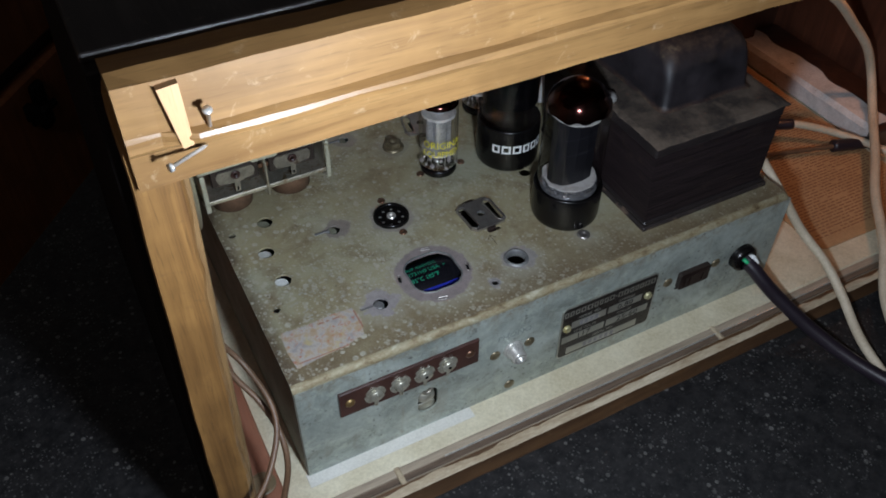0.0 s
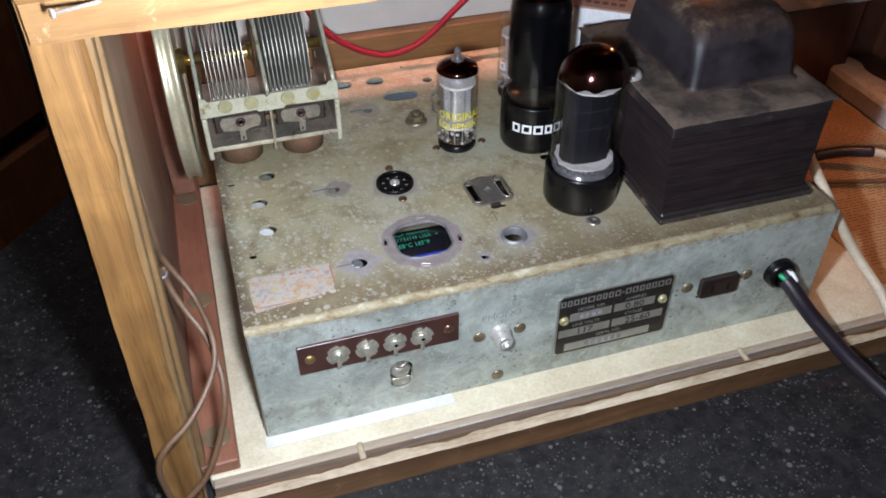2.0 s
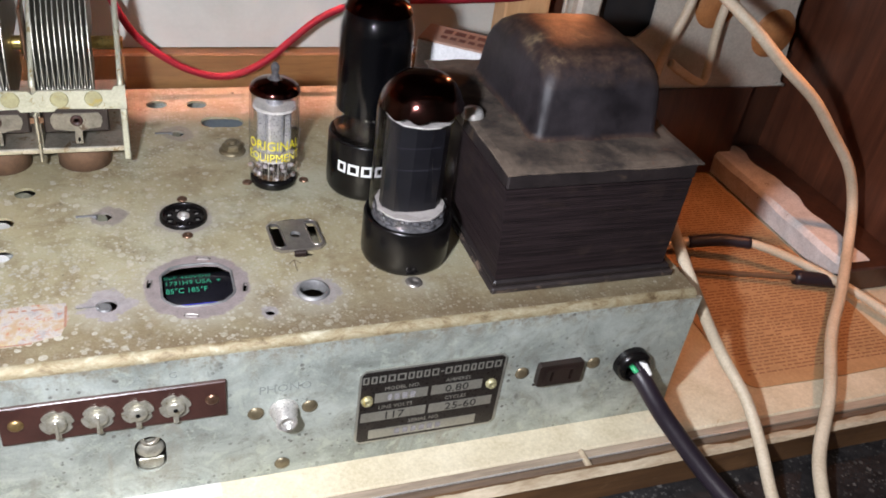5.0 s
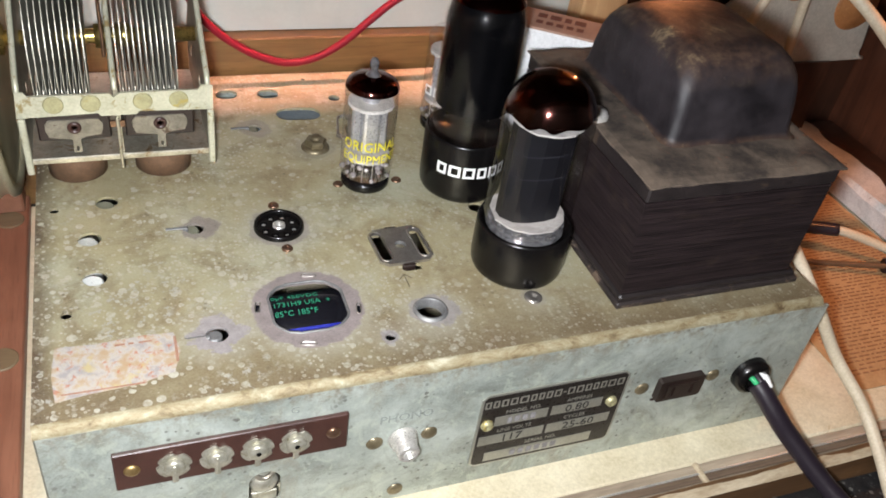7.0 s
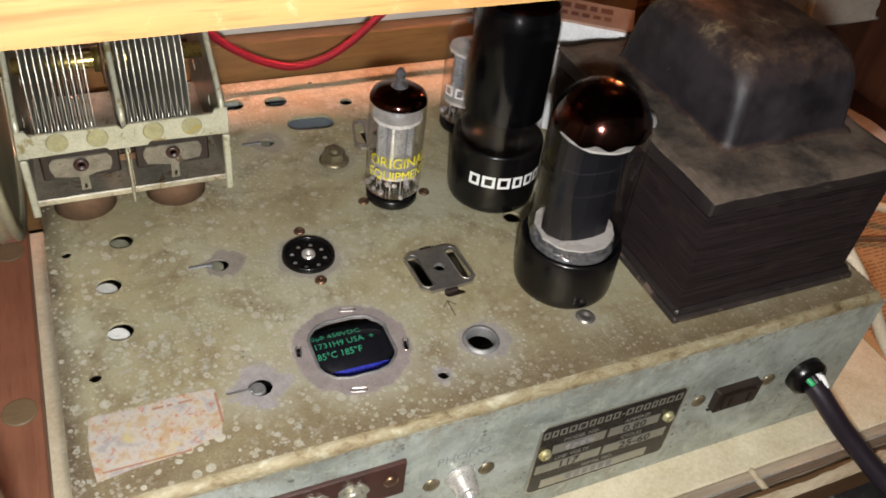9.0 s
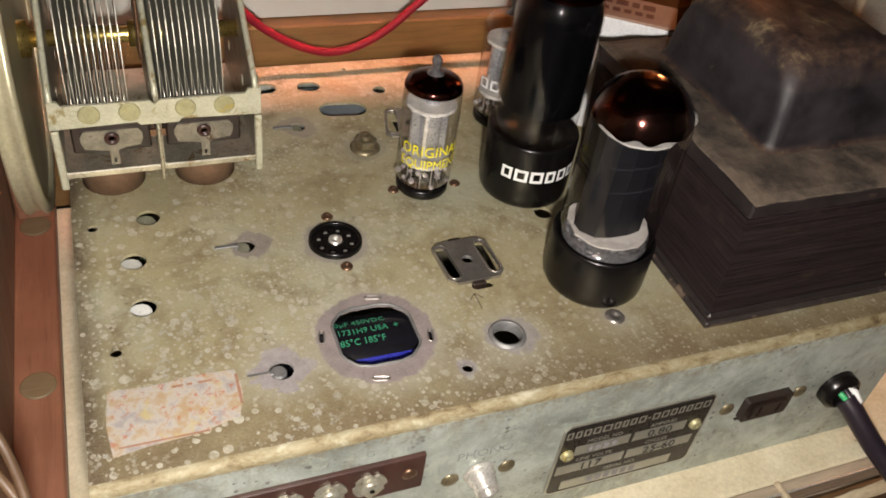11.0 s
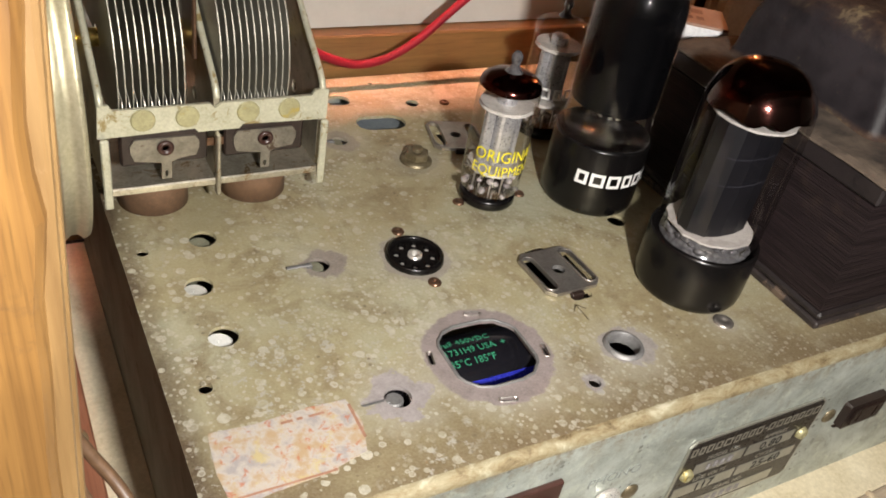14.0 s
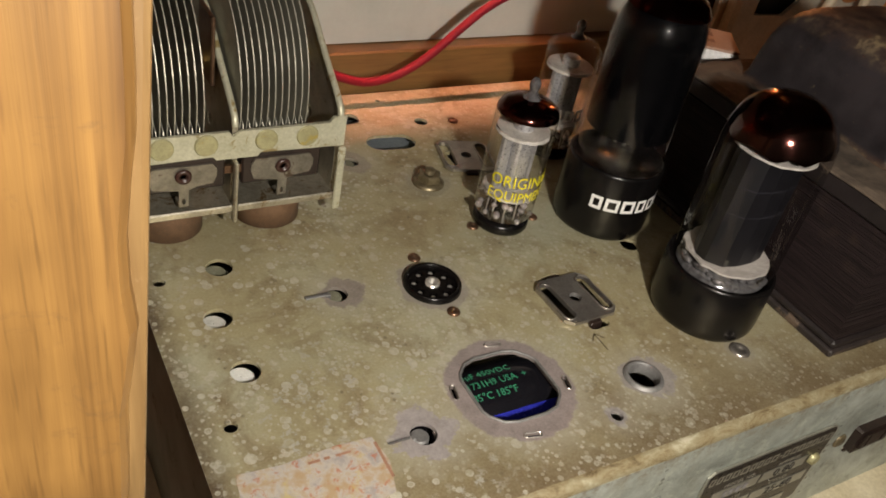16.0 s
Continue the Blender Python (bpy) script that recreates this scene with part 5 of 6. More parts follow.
def octal(x, y, label, kind):
    t = thing("octal_tube", label, "vacuum tube", "octal tubes", (x, y, ZT))
    rb = 0.0174 if kind == "clear" else 0.0172
    zb = 0.0196 if kind == "clear" else 0.0262
    part("base", lathe([(0, 0.0002), (rb * 0.95, 0.0002), (rb * 0.985, 0.0015), (rb, 0.004), (rb, zb - 0.001), (rb * 0.985, zb), (rb * 0.93, zb + 0.0002), (rb * 0.92, zb - 0.002), (0, zb - 0.002)], 56), BAKELITE, t, "glossy black bakelite base", smooth=True)
    r = 0.0158 if kind == "clear" else 0.0152
    top = 0.0773 if kind == "clear" else 0.0860
    sh = top - 0.0155
    arc = [(r * math.cos(radians(a)) ** 0.72 if a < 90 else 0.0, sh + (top - sh) * math.sin(radians(a))) for a in (0, 12, 24, 36, 48, 60, 70, 78, 84, 90)]
    low = [(r * 0.97, zb - 0.0015), (r * 0.99, zb + 0.002), (r, zb + 0.006)]
    if kind == "clear":
        finish(part("bulb", lathe([*low, (r, sh), *arc[1:]], 64), SMOKE, t, "clear smoky glass bulb", smooth=True))
        bm = lathe([(rr * 0.985, zz - 0.0003) for rr, zz in arc[1:]], 64)
        low_z = arc[1][1] - 0.0003
        for v in bm.verts:
            if v.co.z < low_z + 0.0002:
                v.co.z += 0.0022 * noise.noise((v.co.x * 170, v.co.y * 170, 4.2)) + 0.0004 + 0.0018 * v.co.x / r
        part("getter_dome", bm, GETTER, t, "red-brown mirrored getter dome", smooth=True)
        flutes = [(-0.0118, -0.0020), (-0.0084, -0.0062), (-0.0030, -0.0074), (0.0030, -0.0074), (0.0084, -0.0062), (0.0118, -0.0020), (0.0118, 0.0020), (0.0084, 0.0062), (0.0030, 0.0074), (-0.0030, 0.0074), (-0.0084, 0.0062), (-0.0118, 0.0020)]
        an = part("anode", sheet(flutes, [], sh - zb - 0.0052, Matrix.Translation((0, 0, zb + 0.0042))), ANODE, t, "dark blue-grey flattened anode")
        for zz in (zb + 0.0220, zb + 0.0310):
            part("anode_seam", sheet([(p * 1.006, q * 1.006) for p, q in flutes], [], 0.0003, Matrix.Translation((0, 0, zz))), ANODE_SEAM, an)
        beads = random.Random(7)
        for k in range(30):
            a, q = radians(12 * k + 5 * beads.random()), 0.0118 + 0.0026 * beads.random()
            bm = bmesh.new()
            size = 0.0006 + 0.0006 * beads.random()
            bmesh.ops.create_icosphere(bm, subdivisions=2, radius=size, matrix=Matrix.Translation((q * math.cos(a), q * math.sin(a), zb + 0.0006 + 0.0018 * beads.random())) @ Matrix.Rotation(a, 4, "Z") @ Matrix.Diagonal((0.8, 1.7, 1.0, 1)))
            part("stem_bead", bm, STEMGLINT, t, "opaque bead at the stem, glass glints in its mottled colour", smooth=True)
        part("stem_flare", lathe([(0.0144, zb - 0.0012), (0.0138, zb + 0.0002), (0.0118, zb + 0.0012), (0.0085, zb + 0.0026)], 40), STEMGLINT, t, "hazy grey glass stem flare", smooth=True)
        for z, rr in ((zb + 0.0034, 0.0134), (sh - 0.0006, 0.0126)):
            bm = lathe([(0, 0), (rr, 0), (rr, 0.0007), (0, 0.0007)], 30, at=(0, 0, z))
            for v in bm.verts:
                q = math.hypot(v.co.x, v.co.y)
                if q > 0.001:
                    k = 1 + 0.10 * noise.noise((v.co.x * 400, v.co.y * 400, 2.0))
                    v.co.x *= k
                    v.co.y *= k
            part("mica_spacer", bm, MICA, t, "ragged milky mica spacer")
        part("stem_bead", lathe([(0.0135, zb - 0.001), (0.0142, zb + 0.0006), (0.0135, zb + 0.0020), (0.0118, zb + 0.0012)], 40), GLASS, t, smooth=True).visible_shadow = False
    else:
        finish(part("bulb", lathe([*low, (r, zb + 0.0115), (r, sh), *arc[1:]], 64), GLASS, t, "clear glass bulb", smooth=True))
        q = 0.965
        part("carbon_coat", lathe([(r * q, zb + 0.0115), (r * q, sh), *[(a * q, z - 0.0006) for a, z in arc[1:]]], 64), CARBON, t, "glossy black inner coating", smooth=True)
        part("stem", lathe([(0.0085, zb - 0.002), (0.0078, zb + 0.004), (0.0035, zb + 0.0085), (0.003, zb + 0.013)], 20), GLASS, t, smooth=True).visible_shadow = False
        part("getter_flash", lathe([(r * 0.90, top - 0.006), (r * 0.78, top - 0.0028), (r * 0.5, top - 0.0004), (0, top + 0.0002)], 40), GETTER, t, "red-brown getter flash", smooth=True)
        for k in range(8):
            a = radians(45 * k + 10)
            part("stem_lead", sweep([(0.004 * math.cos(a), 0.004 * math.sin(a), zb + 0.006), (0.007 * math.cos(a), 0.007 * math.sin(a), zb + 0.009), (0.008 * math.cos(a), 0.008 * math.sin(a), zb + 0.0125)], 0.0005, 6, 4), BRIGHT, t)
        R = rb + 0.0001
        outlines([0.0042, 0.0050, 0.0048, 0.0040, 0.0042, 0.0038], 0.0050, 0.0010, 0.0011, Matrix.Rotation(radians(-8), 4, "Z") @ on_front(0.0, 0.0150, -R), PRINTWHITE, t, wrap=R)
    # numerals printed across the dome
    if kind != "clear":
        bars([0.0015, 0.0015], 0.0022, 0.0016, Matrix.Translation((0.004, -0.004, top + 0.0004)), PRINTWHITE, t)


octal(0.0820, 0.0446, "large octal tube with dark grey anode and red-brown dome", "clear")
octal(0.0795, 0.0990, "tall black-coated octal tube with white print on its base", "black")


# ---- mains transformer ----
def transformer():
    t = thing("mains_transformer", "dusty black mains transformer with rounded bell cover", "transformer", place=(0, 0, 0))
    x0, x1, y0, y1 = 0.1066, 0.1835, 0.0135, 0.1080
    part("bottom_flange", boxed(x0 + 0.0008, 0.1890, y0 - 0.0020, y1, ZT + 0.0001, ZT + 0.0030, bevel=0.0007), LIPDUST, t, "black lower frame")
    part("lower_lip", boxed(x0 + 0.0014, 0.1870, y0 - 0.0012, y1, ZT + 0.0031, ZT + 0.0058, bevel=0.0009), BLACKPAINT, t, "dusty lip of the lower frame")
    n = 44
    z0, z1 = ZT + 0.0063, 0.1665
    for k in range(n):
        a, b = z0 + (z1 - z0) * k / n, z0 + (z1 - z0) * (k + 1) / n - 0.00016
        o = 0.00022 * noise.noise((k * 3.1, 0.2, 0.9))
        u = (k / n) * 0.0032 - 0.0022
        part("lamination", boxed(x0 + o - u, x1 + o, y0 + o - 0.0008 * k / n, y1, a, b), LAMS, t)
    # top flange with turned-down worn lip
    part("flange_skirt", boxed(x0 - 0.0012, x1 + 0.0006, y0 - 0.0012, y1, 0.1667, 0.1732, bevel=0.0007), BLACKPAINT, t, "black turned-down skirt")
    bm = bmesh.new()
    n = 30
    rows = []
    for i in range(n + 1):
        u = i / n
        row = []
        for j in range(n + 1):
            v = j / n
            x, y = x0 - 0.0022 + (x1 + 0.0040 - x0) * u, y0 - 0.0026 + (y1 + 0.003 - y0) * v
            drop = 0.0007 * (max(0, 1 - min(u, v, 1 - u, 1 - v) / 0.05)) ** 2
            x += 0.0005 * noise.noise((y * 130, 3.1, u * 4)) * (min(u, 1 - u) < 0.01)
            y += 0.0006 * noise.noise((x * 130, 9.1, v * 4)) * (min(v, 1 - v) < 0.01)
            row.append(bm.verts.new((x, y, 0.1748 - drop + 0.0007 * noise.noise((x * 70, y * 70, 1.0)))))
        rows.append(row)
    for a, b in zip(rows, rows[1:]):
        for j in range(n):
            bm.faces.new((a[j], b[j], b[j + 1], a[j + 1]))
    r = bmesh.ops.extrude_face_region(bm, geom=bm.faces[:])
    bmesh.ops.translate(bm, vec=(0, 0, -0.0007), verts=[v for v in r["geom"] if isinstance(v, bmesh.types.BMVert)])
    bmesh.ops.recalc_face_normals(bm, faces=bm.faces[:])
    part("top_flange", bm, DUSTY, t, "dust-covered upper flange")
    # bell cover, raised in steps from flange to crown
    bm = bmesh.new()
    bx0, bx1, by0, by1 = 0.1238, 0.1765, 0.0325, 0.0975
    rows = []
    seg = 48

    def loop(ix, iy, z, rad):
        hx, hy = (bx1 - bx0) / 2 - ix, (by1 - by0) / 2 - iy
        cx, cy = (bx0 + bx1) / 2, (by0 + by1) / 2
        out = []
        for q, (sx, sy) in enumerate(((1, 1), (-1, 1), (-1, -1), (1, -1))):
            for k in range(seg // 4):
                a = radians(90 * q + 90 * k / (seg // 4 - 1))
                px, py = cx + sx * (hx - rad) + rad * math.cos(a), cy + sy * (hy - rad) + rad * math.sin(a)
                out.append(bm.verts.new((px, py, z + 0.0006 * noise.noise((px * 60, py * 60, z * 60)))))
        return out

    for ix, iy, z, rad in ((-0.0026, -0.0026, 0.0, 0.005), (-0.0008, -0.0008, 0.0007, 0.0045), (0.0, 0.0, 0.0025, 0.0042), (0.0003, 0.0010, 0.0095, 0.0046), (0.0006, 0.0022, 0.0150, 0.0050), (0.0012, 0.0040, 0.0192, 0.0056), (0.0028, 0.0066, 0.0226, 0.0062), (0.0056, 0.0102, 0.0250, 0.0066), (0.0100, 0.0150, 0.0263, 0.0064), (0.0155, 0.0230, 0.0268, 0.0050)):
        rows.append(loop(ix, iy, 0.1742 + z * 1.16, rad))
    for a, b in zip(rows, rows[1:]):
        for k in range(seg):
            bm.faces.new((a[k], a[(k + 1) % seg], b[(k + 1) % seg], b[k]))
    bm.faces.new(rows[-1])
    part("bell_cover", bm, BELL, t, "black bell cover with rust bloom on top", smooth=True)
    for x, y in ((0.1070, 0.0545),):
        part("bolt_head", lathe([(0.0044, 0), (0.0044, 0.0014), (0.0034, 0.0034), (0, 0.0040)], 20, at=(x, y, 0.1742)), BRIGHT if x < 0.108 else DUSTY, t, "shiny round bolt head" if x < 0.108 else "", smooth=True)


transformer()


# ---- tuning capacitor and drum ----
def tuner():
    t = thing("tuning_capacitor", "two-gang air-spaced tuning capacitor on rubber mounts", "tuning capacitor", place=(0, 0, 0))
    YP, SY, SZ = 0.1165, 0.1500, 0.1652
    for x in (-0.0680, -0.0365):
        part("rubber_mount", lathe([(0, 0), (0.0106, 0), (0.0106, 0.0112), (0.0098, 0.0124), (0, 0.0124)], 36, at=(x, 0.1300, ZT + 0.0002)), RUBBER, t, "brown rubber mount", smooth=True)
    # notched front band with four brass discs
    pts = [(-0.0845, 0.1505), (-0.0838, 0.1605), (-0.0810, 0.1605), (-0.0800, 0.1588), (-0.0535, 0.1588), (-0.0522, 0.1572), (-0.0500, 0.1588), (-0.0230, 0.1588), (-0.0220, 0.1605), (-0.0178, 0.1605), (-0.0178, 0.1505), (-0.0440, 0.1512), (-0.0450, 0.1500), (-0.0570, 0.1500), (-0.0580, 0.1512)]
    part("front_band", sheet(pts, [], -0.0011, on_front(0, 0, YP)), BAND, t, "pale plated front band")
    for x in (-0.0722, -0.0600, -0.0425, -0.0300):
        part("disc", lathe([(0, 0.0004), (0.0031, 0.0004), (0.0034, 0.0001), (0.0034, -0.0005)], 24, "y", (x, YP - 0.0002, 0.1553)), DISCMETAL, t, "stained round disc")
    part("base_plate", boxed(-0.0835, -0.0190, YP, 0.1820, 0.1325, 0.1337, bevel=0.0003), STEEL, t, "lower frame plate")
    part("lower_bar", boxed(-0.0830, -0.0195, YP - 0.0012, YP, 0.1318, 0.1342, bevel=0.0004), STEEL, t)
    side = [(0.1179, 0.1325), (0.1185, 0.1325), (0.1830, 0.1325), (0.1830, 0.1560), (0.1640, 0.1800), (0.1560, 0.1825), (0.1470, 0.1815), (0.1200, 0.1630), (0.1179, 0.1615)]
    plane_x = Matrix(((0, 0, 1, 0), (1, 0, 0, 0), (0, 1, 0, 0), (0, 0, 0, 1)))
    for x in (-0.0836, -0.0522, -0.0200):
        hl = [circle2(0.1400, 0.150, 0.0022, 12), circle2(0.170, 0.148, 0.0022, 12), circle2(SY, SZ, 0.0030, 14)]
        part("end_plate", sheet(side, hl, 0.0016, Matrix.Translation((x, 0, 0)) @ plane_x), STEEL, t, "stained steel end plate")
    for x in (-0.0842, -0.0203):
        part("front_leg", boxed(x, x + 0.0024, YP - 0.0026, YP - 0.0013, 0.1285, 0.1512, bevel=0.0004), BAND, t, "pale plated front leg")
    for x in (-0.0838, -0.0524, -0.0203):
        part("plate_edge", sweep([(x + 0.0008, 0.1172, 0.1600), (x + 0.0008, 0.1196, 0.1640), (x + 0.0008, 0.1330, 0.1728), (x + 0.0008, 0.1470, 0.1822), (x + 0.0008, 0.1560, 0.1832)], 0.0011, 6, 4), BAND, t, "pale worn plate edge", smooth=True)
    part("middle_fin", boxed(-0.0524, -0.0511, YP - 0.0030, YP - 0.0002, 0.1290, 0.1500, bevel=0.0004), STEEL, t)
    part("shaft", lathe([(0, -0.0975), (0.0028, -0.0975), (0.0028, -0.0175), (0, -0.0175)], 20, "x", (0, SY, SZ)), BRASS, t, "brass shaft", smooth=True)
    for x in (-0.0900, -0.0535, -0.0460):
        part("collar", lathe([(0.0028, -0.0030), (0.0044, -0.0030), (0.0046, 0.0), (0.0044, 0.0030), (0.0028, 0.0030)], 20, "x", (x, SY, SZ)), BRASS, t, "brass collar", smooth=True)
    # moving and fixed plates
    def vane(x, a0, a1, r, name, th=0.0005):
        pts = [(SY + 0.004 * math.cos(radians(a1)), SZ + 0.004 * math.sin(radians(a1)))]
        pts = [(SY + r * math.cos(radians(a0 + (a1 - a0) * k / 26)), SZ + r * math.sin(radians(a0 + (a1 - a0) * k / 26))) for k in range(27)]
        pts += [(SY + 0.004 * math.cos(radians(a1 - (a1 - a0) * k / 6)), SZ + 0.004 * math.sin(radians(a1 - (a1 - a0) * k / 6))) for k in range(7)]
        part(name, sheet(pts, [], th, Matrix.Translation((x, 0, 0)) @ plane_x), FIN, t)
    for x0, count in ((-0.0779, 10), (-0.0497, 11)):
        for k in range(count):
            x = x0 + 0.00198 * k
            vane(x, 0, 200, 0.0312, "moving_vane", 0.00028)
            if k < count - 1:
                pts = [(0.1188, 0.1420), (0.1760, 0.1420), (0.1760, 0.1560), (0.1560, 0.1640), (0.1480, 0.1645), (0.1290, 0.1630), (0.1200, 0.1592), (0.1188, 0.1570)]
                part("fixed_vane", sheet(pts, [], 0.00022, Matrix.Translation((x + 0.0010, 0, 0)) @ plane_x), FIN, t)
    # trimmers
    for x in (-0.0665, -0.0372):
        blk = part("trimmer", boxed(x - 0.0122, x + 0.0122, YP + 0.0003, YP + 0.0034, 0.1405, 0.1512, bevel=0.0006), DARKBLOCK, t, "black-brown trimmer block")
        pts = [(-0.0086, -0.0038), (-0.0096, -0.0010), (-0.0096, 0.0012), (-0.0084, 0.0030), (0.0084, 0.0030), (0.0096, 0.0012), (0.0096, -0.0010), (0.0086, -0.0034), (0.0040, -0.0040), (0.0016, -0.0050), (0.0016, -0.0105), (-0.0012, -0.0105), (-0.0012, -0.0050)]
        part("trimmer_plate", sheet(pts, [slot2(0.0002, -0.0088, 0.002, 0.0009, 90, 4)], -0.0006, on_front(x, 0.1462, YP - 0.0004)), TRIMPLATE, blk, "grey-brown trimmer plate")
        part("trimmer_screw", lathe([(0, -0.0004), (0.0010, -0.0004), (0.0012, 0.0007), (0.0022, 0.0006), (0.0024, 0.0)], 20, "y", (x, YP - 0.0008, 0.1462)), PAXOLIN, blk, smooth=True)
    part("copper_strap", boxed(-0.0552, -0.0480, YP + 0.001, YP + 0.002, 0.1445, 0.1470), COPPER, t, "copper strap")
    part("copper_strap", boxed(-0.0545, -0.0532, 0.132, 0.145, 0.165, 0.186, bevel=0.0004), COPPER, t, "copper strap")
    # dial drum on the shaft
    d = tagged(thing("dial_drum", "gold-tinted aluminium dial drum with grooved rim", "dial drum", place=(0, 0, 0)), "")
    R = 0.0565
    rim = [(R - 0.004, -0.0040), (R, -0.0040), (R + 0.0006, -0.0032), (R - 0.0008, -0.0014), (R - 0.0008, 0.0006), (R + 0.0006, 0.0020), (R, 0.0034), (R - 0.004, 0.0036), (R - 0.0046, 0.0022), (R - 0.0046, -0.0030), (R - 0.004, -0.0040)]
    part("rim", lathe(rim, 96, "x", (-0.0925, SY, SZ - 0.0010)), DRUM, d, smooth=True)
    part("web", lathe([(0.004, 0.0010), (R - 0.0045, 0.0010), (R - 0.0045, 0.0020), (0.004, 0.0020)], 72, "x", (-0.0925, SY, SZ - 0.0010)), DRUM, d)
    part("hub", lathe([(0.0028, -0.005), (0.0062, -0.005), (0.0062, 0.005), (0.0028, 0.005)], 24, "x", (-0.0925, SY, SZ)), BRASS, d, smooth=True)


tuner()


# ---- fittings on the front apron ----
def terminal_strip():
    t = thing("terminal_strip", "dark brown terminal strip with four screw terminals", "terminal strip", place=(0, 0, 0))
    part("strip", boxed(-0.0640, 0.0068, -0.0017, -0.0001, 0.0898, 0.1062, bevel=0.0003), PAXOLIN, t)
    for x in (-0.0590, 0.0020):
        part("rivet", lathe([(0, 0.0008), (0.0014, 0.0009), (0.0024, 0.0003), (0.0024, -0.0002)], 18, "y", (x, -0.0018, 0.0985)), DULLBRASS if x < 0 else COPPER, t, smooth=True)
    for k, x in enumerate((-0.0470, -0.0345, -0.0222, -0.0102)):
        pts = [(0.0052 * math.cos(radians(a)) * (1 if a % 90 < 70 else 0.84), 0.0052 * math.sin(radians(a)) * (1 if a % 90 < 70 else 0.84)) for a in range(0, 360, 10)]
        term = part("terminal", sheet(pts, [], 0.0007, on_front(x, 0.0978, -0.0017) @ Matrix.Translation((0, 0, 0.0001))), DULLNICKEL, t, "tarnished nickel screw terminal")
        part("lug", boxed(x - 0.0009, x + 0.0009, -0.0032, -0.0024, 0.0905, 0.0960, bevel=0.0003), DULLNICKEL, term)
        part("screw", lathe([(0, 0.0020), (0.0026, 0.0020), (0.0032, 0.0013), (0.0032, 0.0)], 20, "y", (x, -0.0024, 0.0980)), DULLNICKEL, term, smooth=True)
        if k < 2:
            part("slot_bar", boxed(x - 0.0004, x + 0.0004, -0.0050, -0.0042, 0.0930, 0.1005, bevel=0.0002), DULLNICKEL, term)
        else:
            part("centre_hole", lathe([(0, 0.0004), (0.0008, 0.0004), (0.0008, 0)], 10, "y", (x, -0.0043, 0.0982)), BAKELITE, term)


terminal_strip()
bm = bmesh.new()
bmesh.ops.create_uvsphere(bm, u_segments=20, v_segments=12, radius=1, matrix=Matrix.Translation((-0.0195, 0.0030, 0.0742)) @ Matrix.Diagonal((0.0050, 0.0034, 0.0042, 1)))
part("tin_lug", bm, DULLNICKEL, chassis, "rounded metal lug in the apron opening", smooth=True)
part("tin_hook", sweep([(-0.0228, 0.002, 0.0812), (-0.0215, 0.0012, 0.0790), (-0.0195, 0.0010, 0.0782), (-0.0175, 0.0012, 0.0790), (-0.0162, 0.002, 0.0812)], 0.0009, 8, 6), STEEL, chassis, "bent wire hook in the apron opening", smooth=True)
part("tin_tongue", boxed(-0.0240, -0.0150, 0.0016, 0.0024, 0.0638, 0.0700, bevel=0.0004), DULLNICKEL, chassis, "metal strip in the apron opening")
for x, z in ((0.0170, 0.0868), (0.0365, 0.0868), (0.0270, 0.0580), (0.1218, 0.0880), (0.1542, 0.0880)):
    part("apron_rivet", lathe([(0, 0.0009), (0.0014, 0.0011), (0.0028, 0.0005), (0.0030, 0.0)], 18, "y", (x, -0.0002, z)), OLIVEMETAL, chassis, "dull brass rivet", smooth=True)
j = thing("phono_jack", "nickel phono jack standing out of the apron", "socket", place=(0, 0, 0))
part("flange", lathe([(0, 0.0008), (0.0052, 0.0008), (0.0054, 0.0)], 28, "y", (0.0270, -0.0002, 0.0868)), BRIGHT, j)
part("barrel", lathe([(0.0021, 0.002), (0.0022, 0.0074), (0.0034, 0.0077), (0.0039, 0.0070), (0.0039, 0.0036), (0.0047, 0.0028), (0.0047, 0.0006)], 28, "y", (0.0270, -0.0002, 0.0868)), BRIGHT, j, smooth=True)
part("core", lathe([(0, 0.0052), (0.0021, 0.0052), (0.0021, 0.002)], 18, "y", (0.0270, -0.0002, 0.0868)), WHITEINS, j)
words("PHONO", 0.0052, on_front(0.0275, 0.0975, -0.0001), STAMP, chassis, "stamp")
words("A", 0.0040, on_front(-0.0215, 0.1105, -0.0001), STAMP, chassis, "stamp")
words("G", 0.0040, on_front(-0.0102, 0.1105, -0.0001), STAMP, chassis, "stamp")


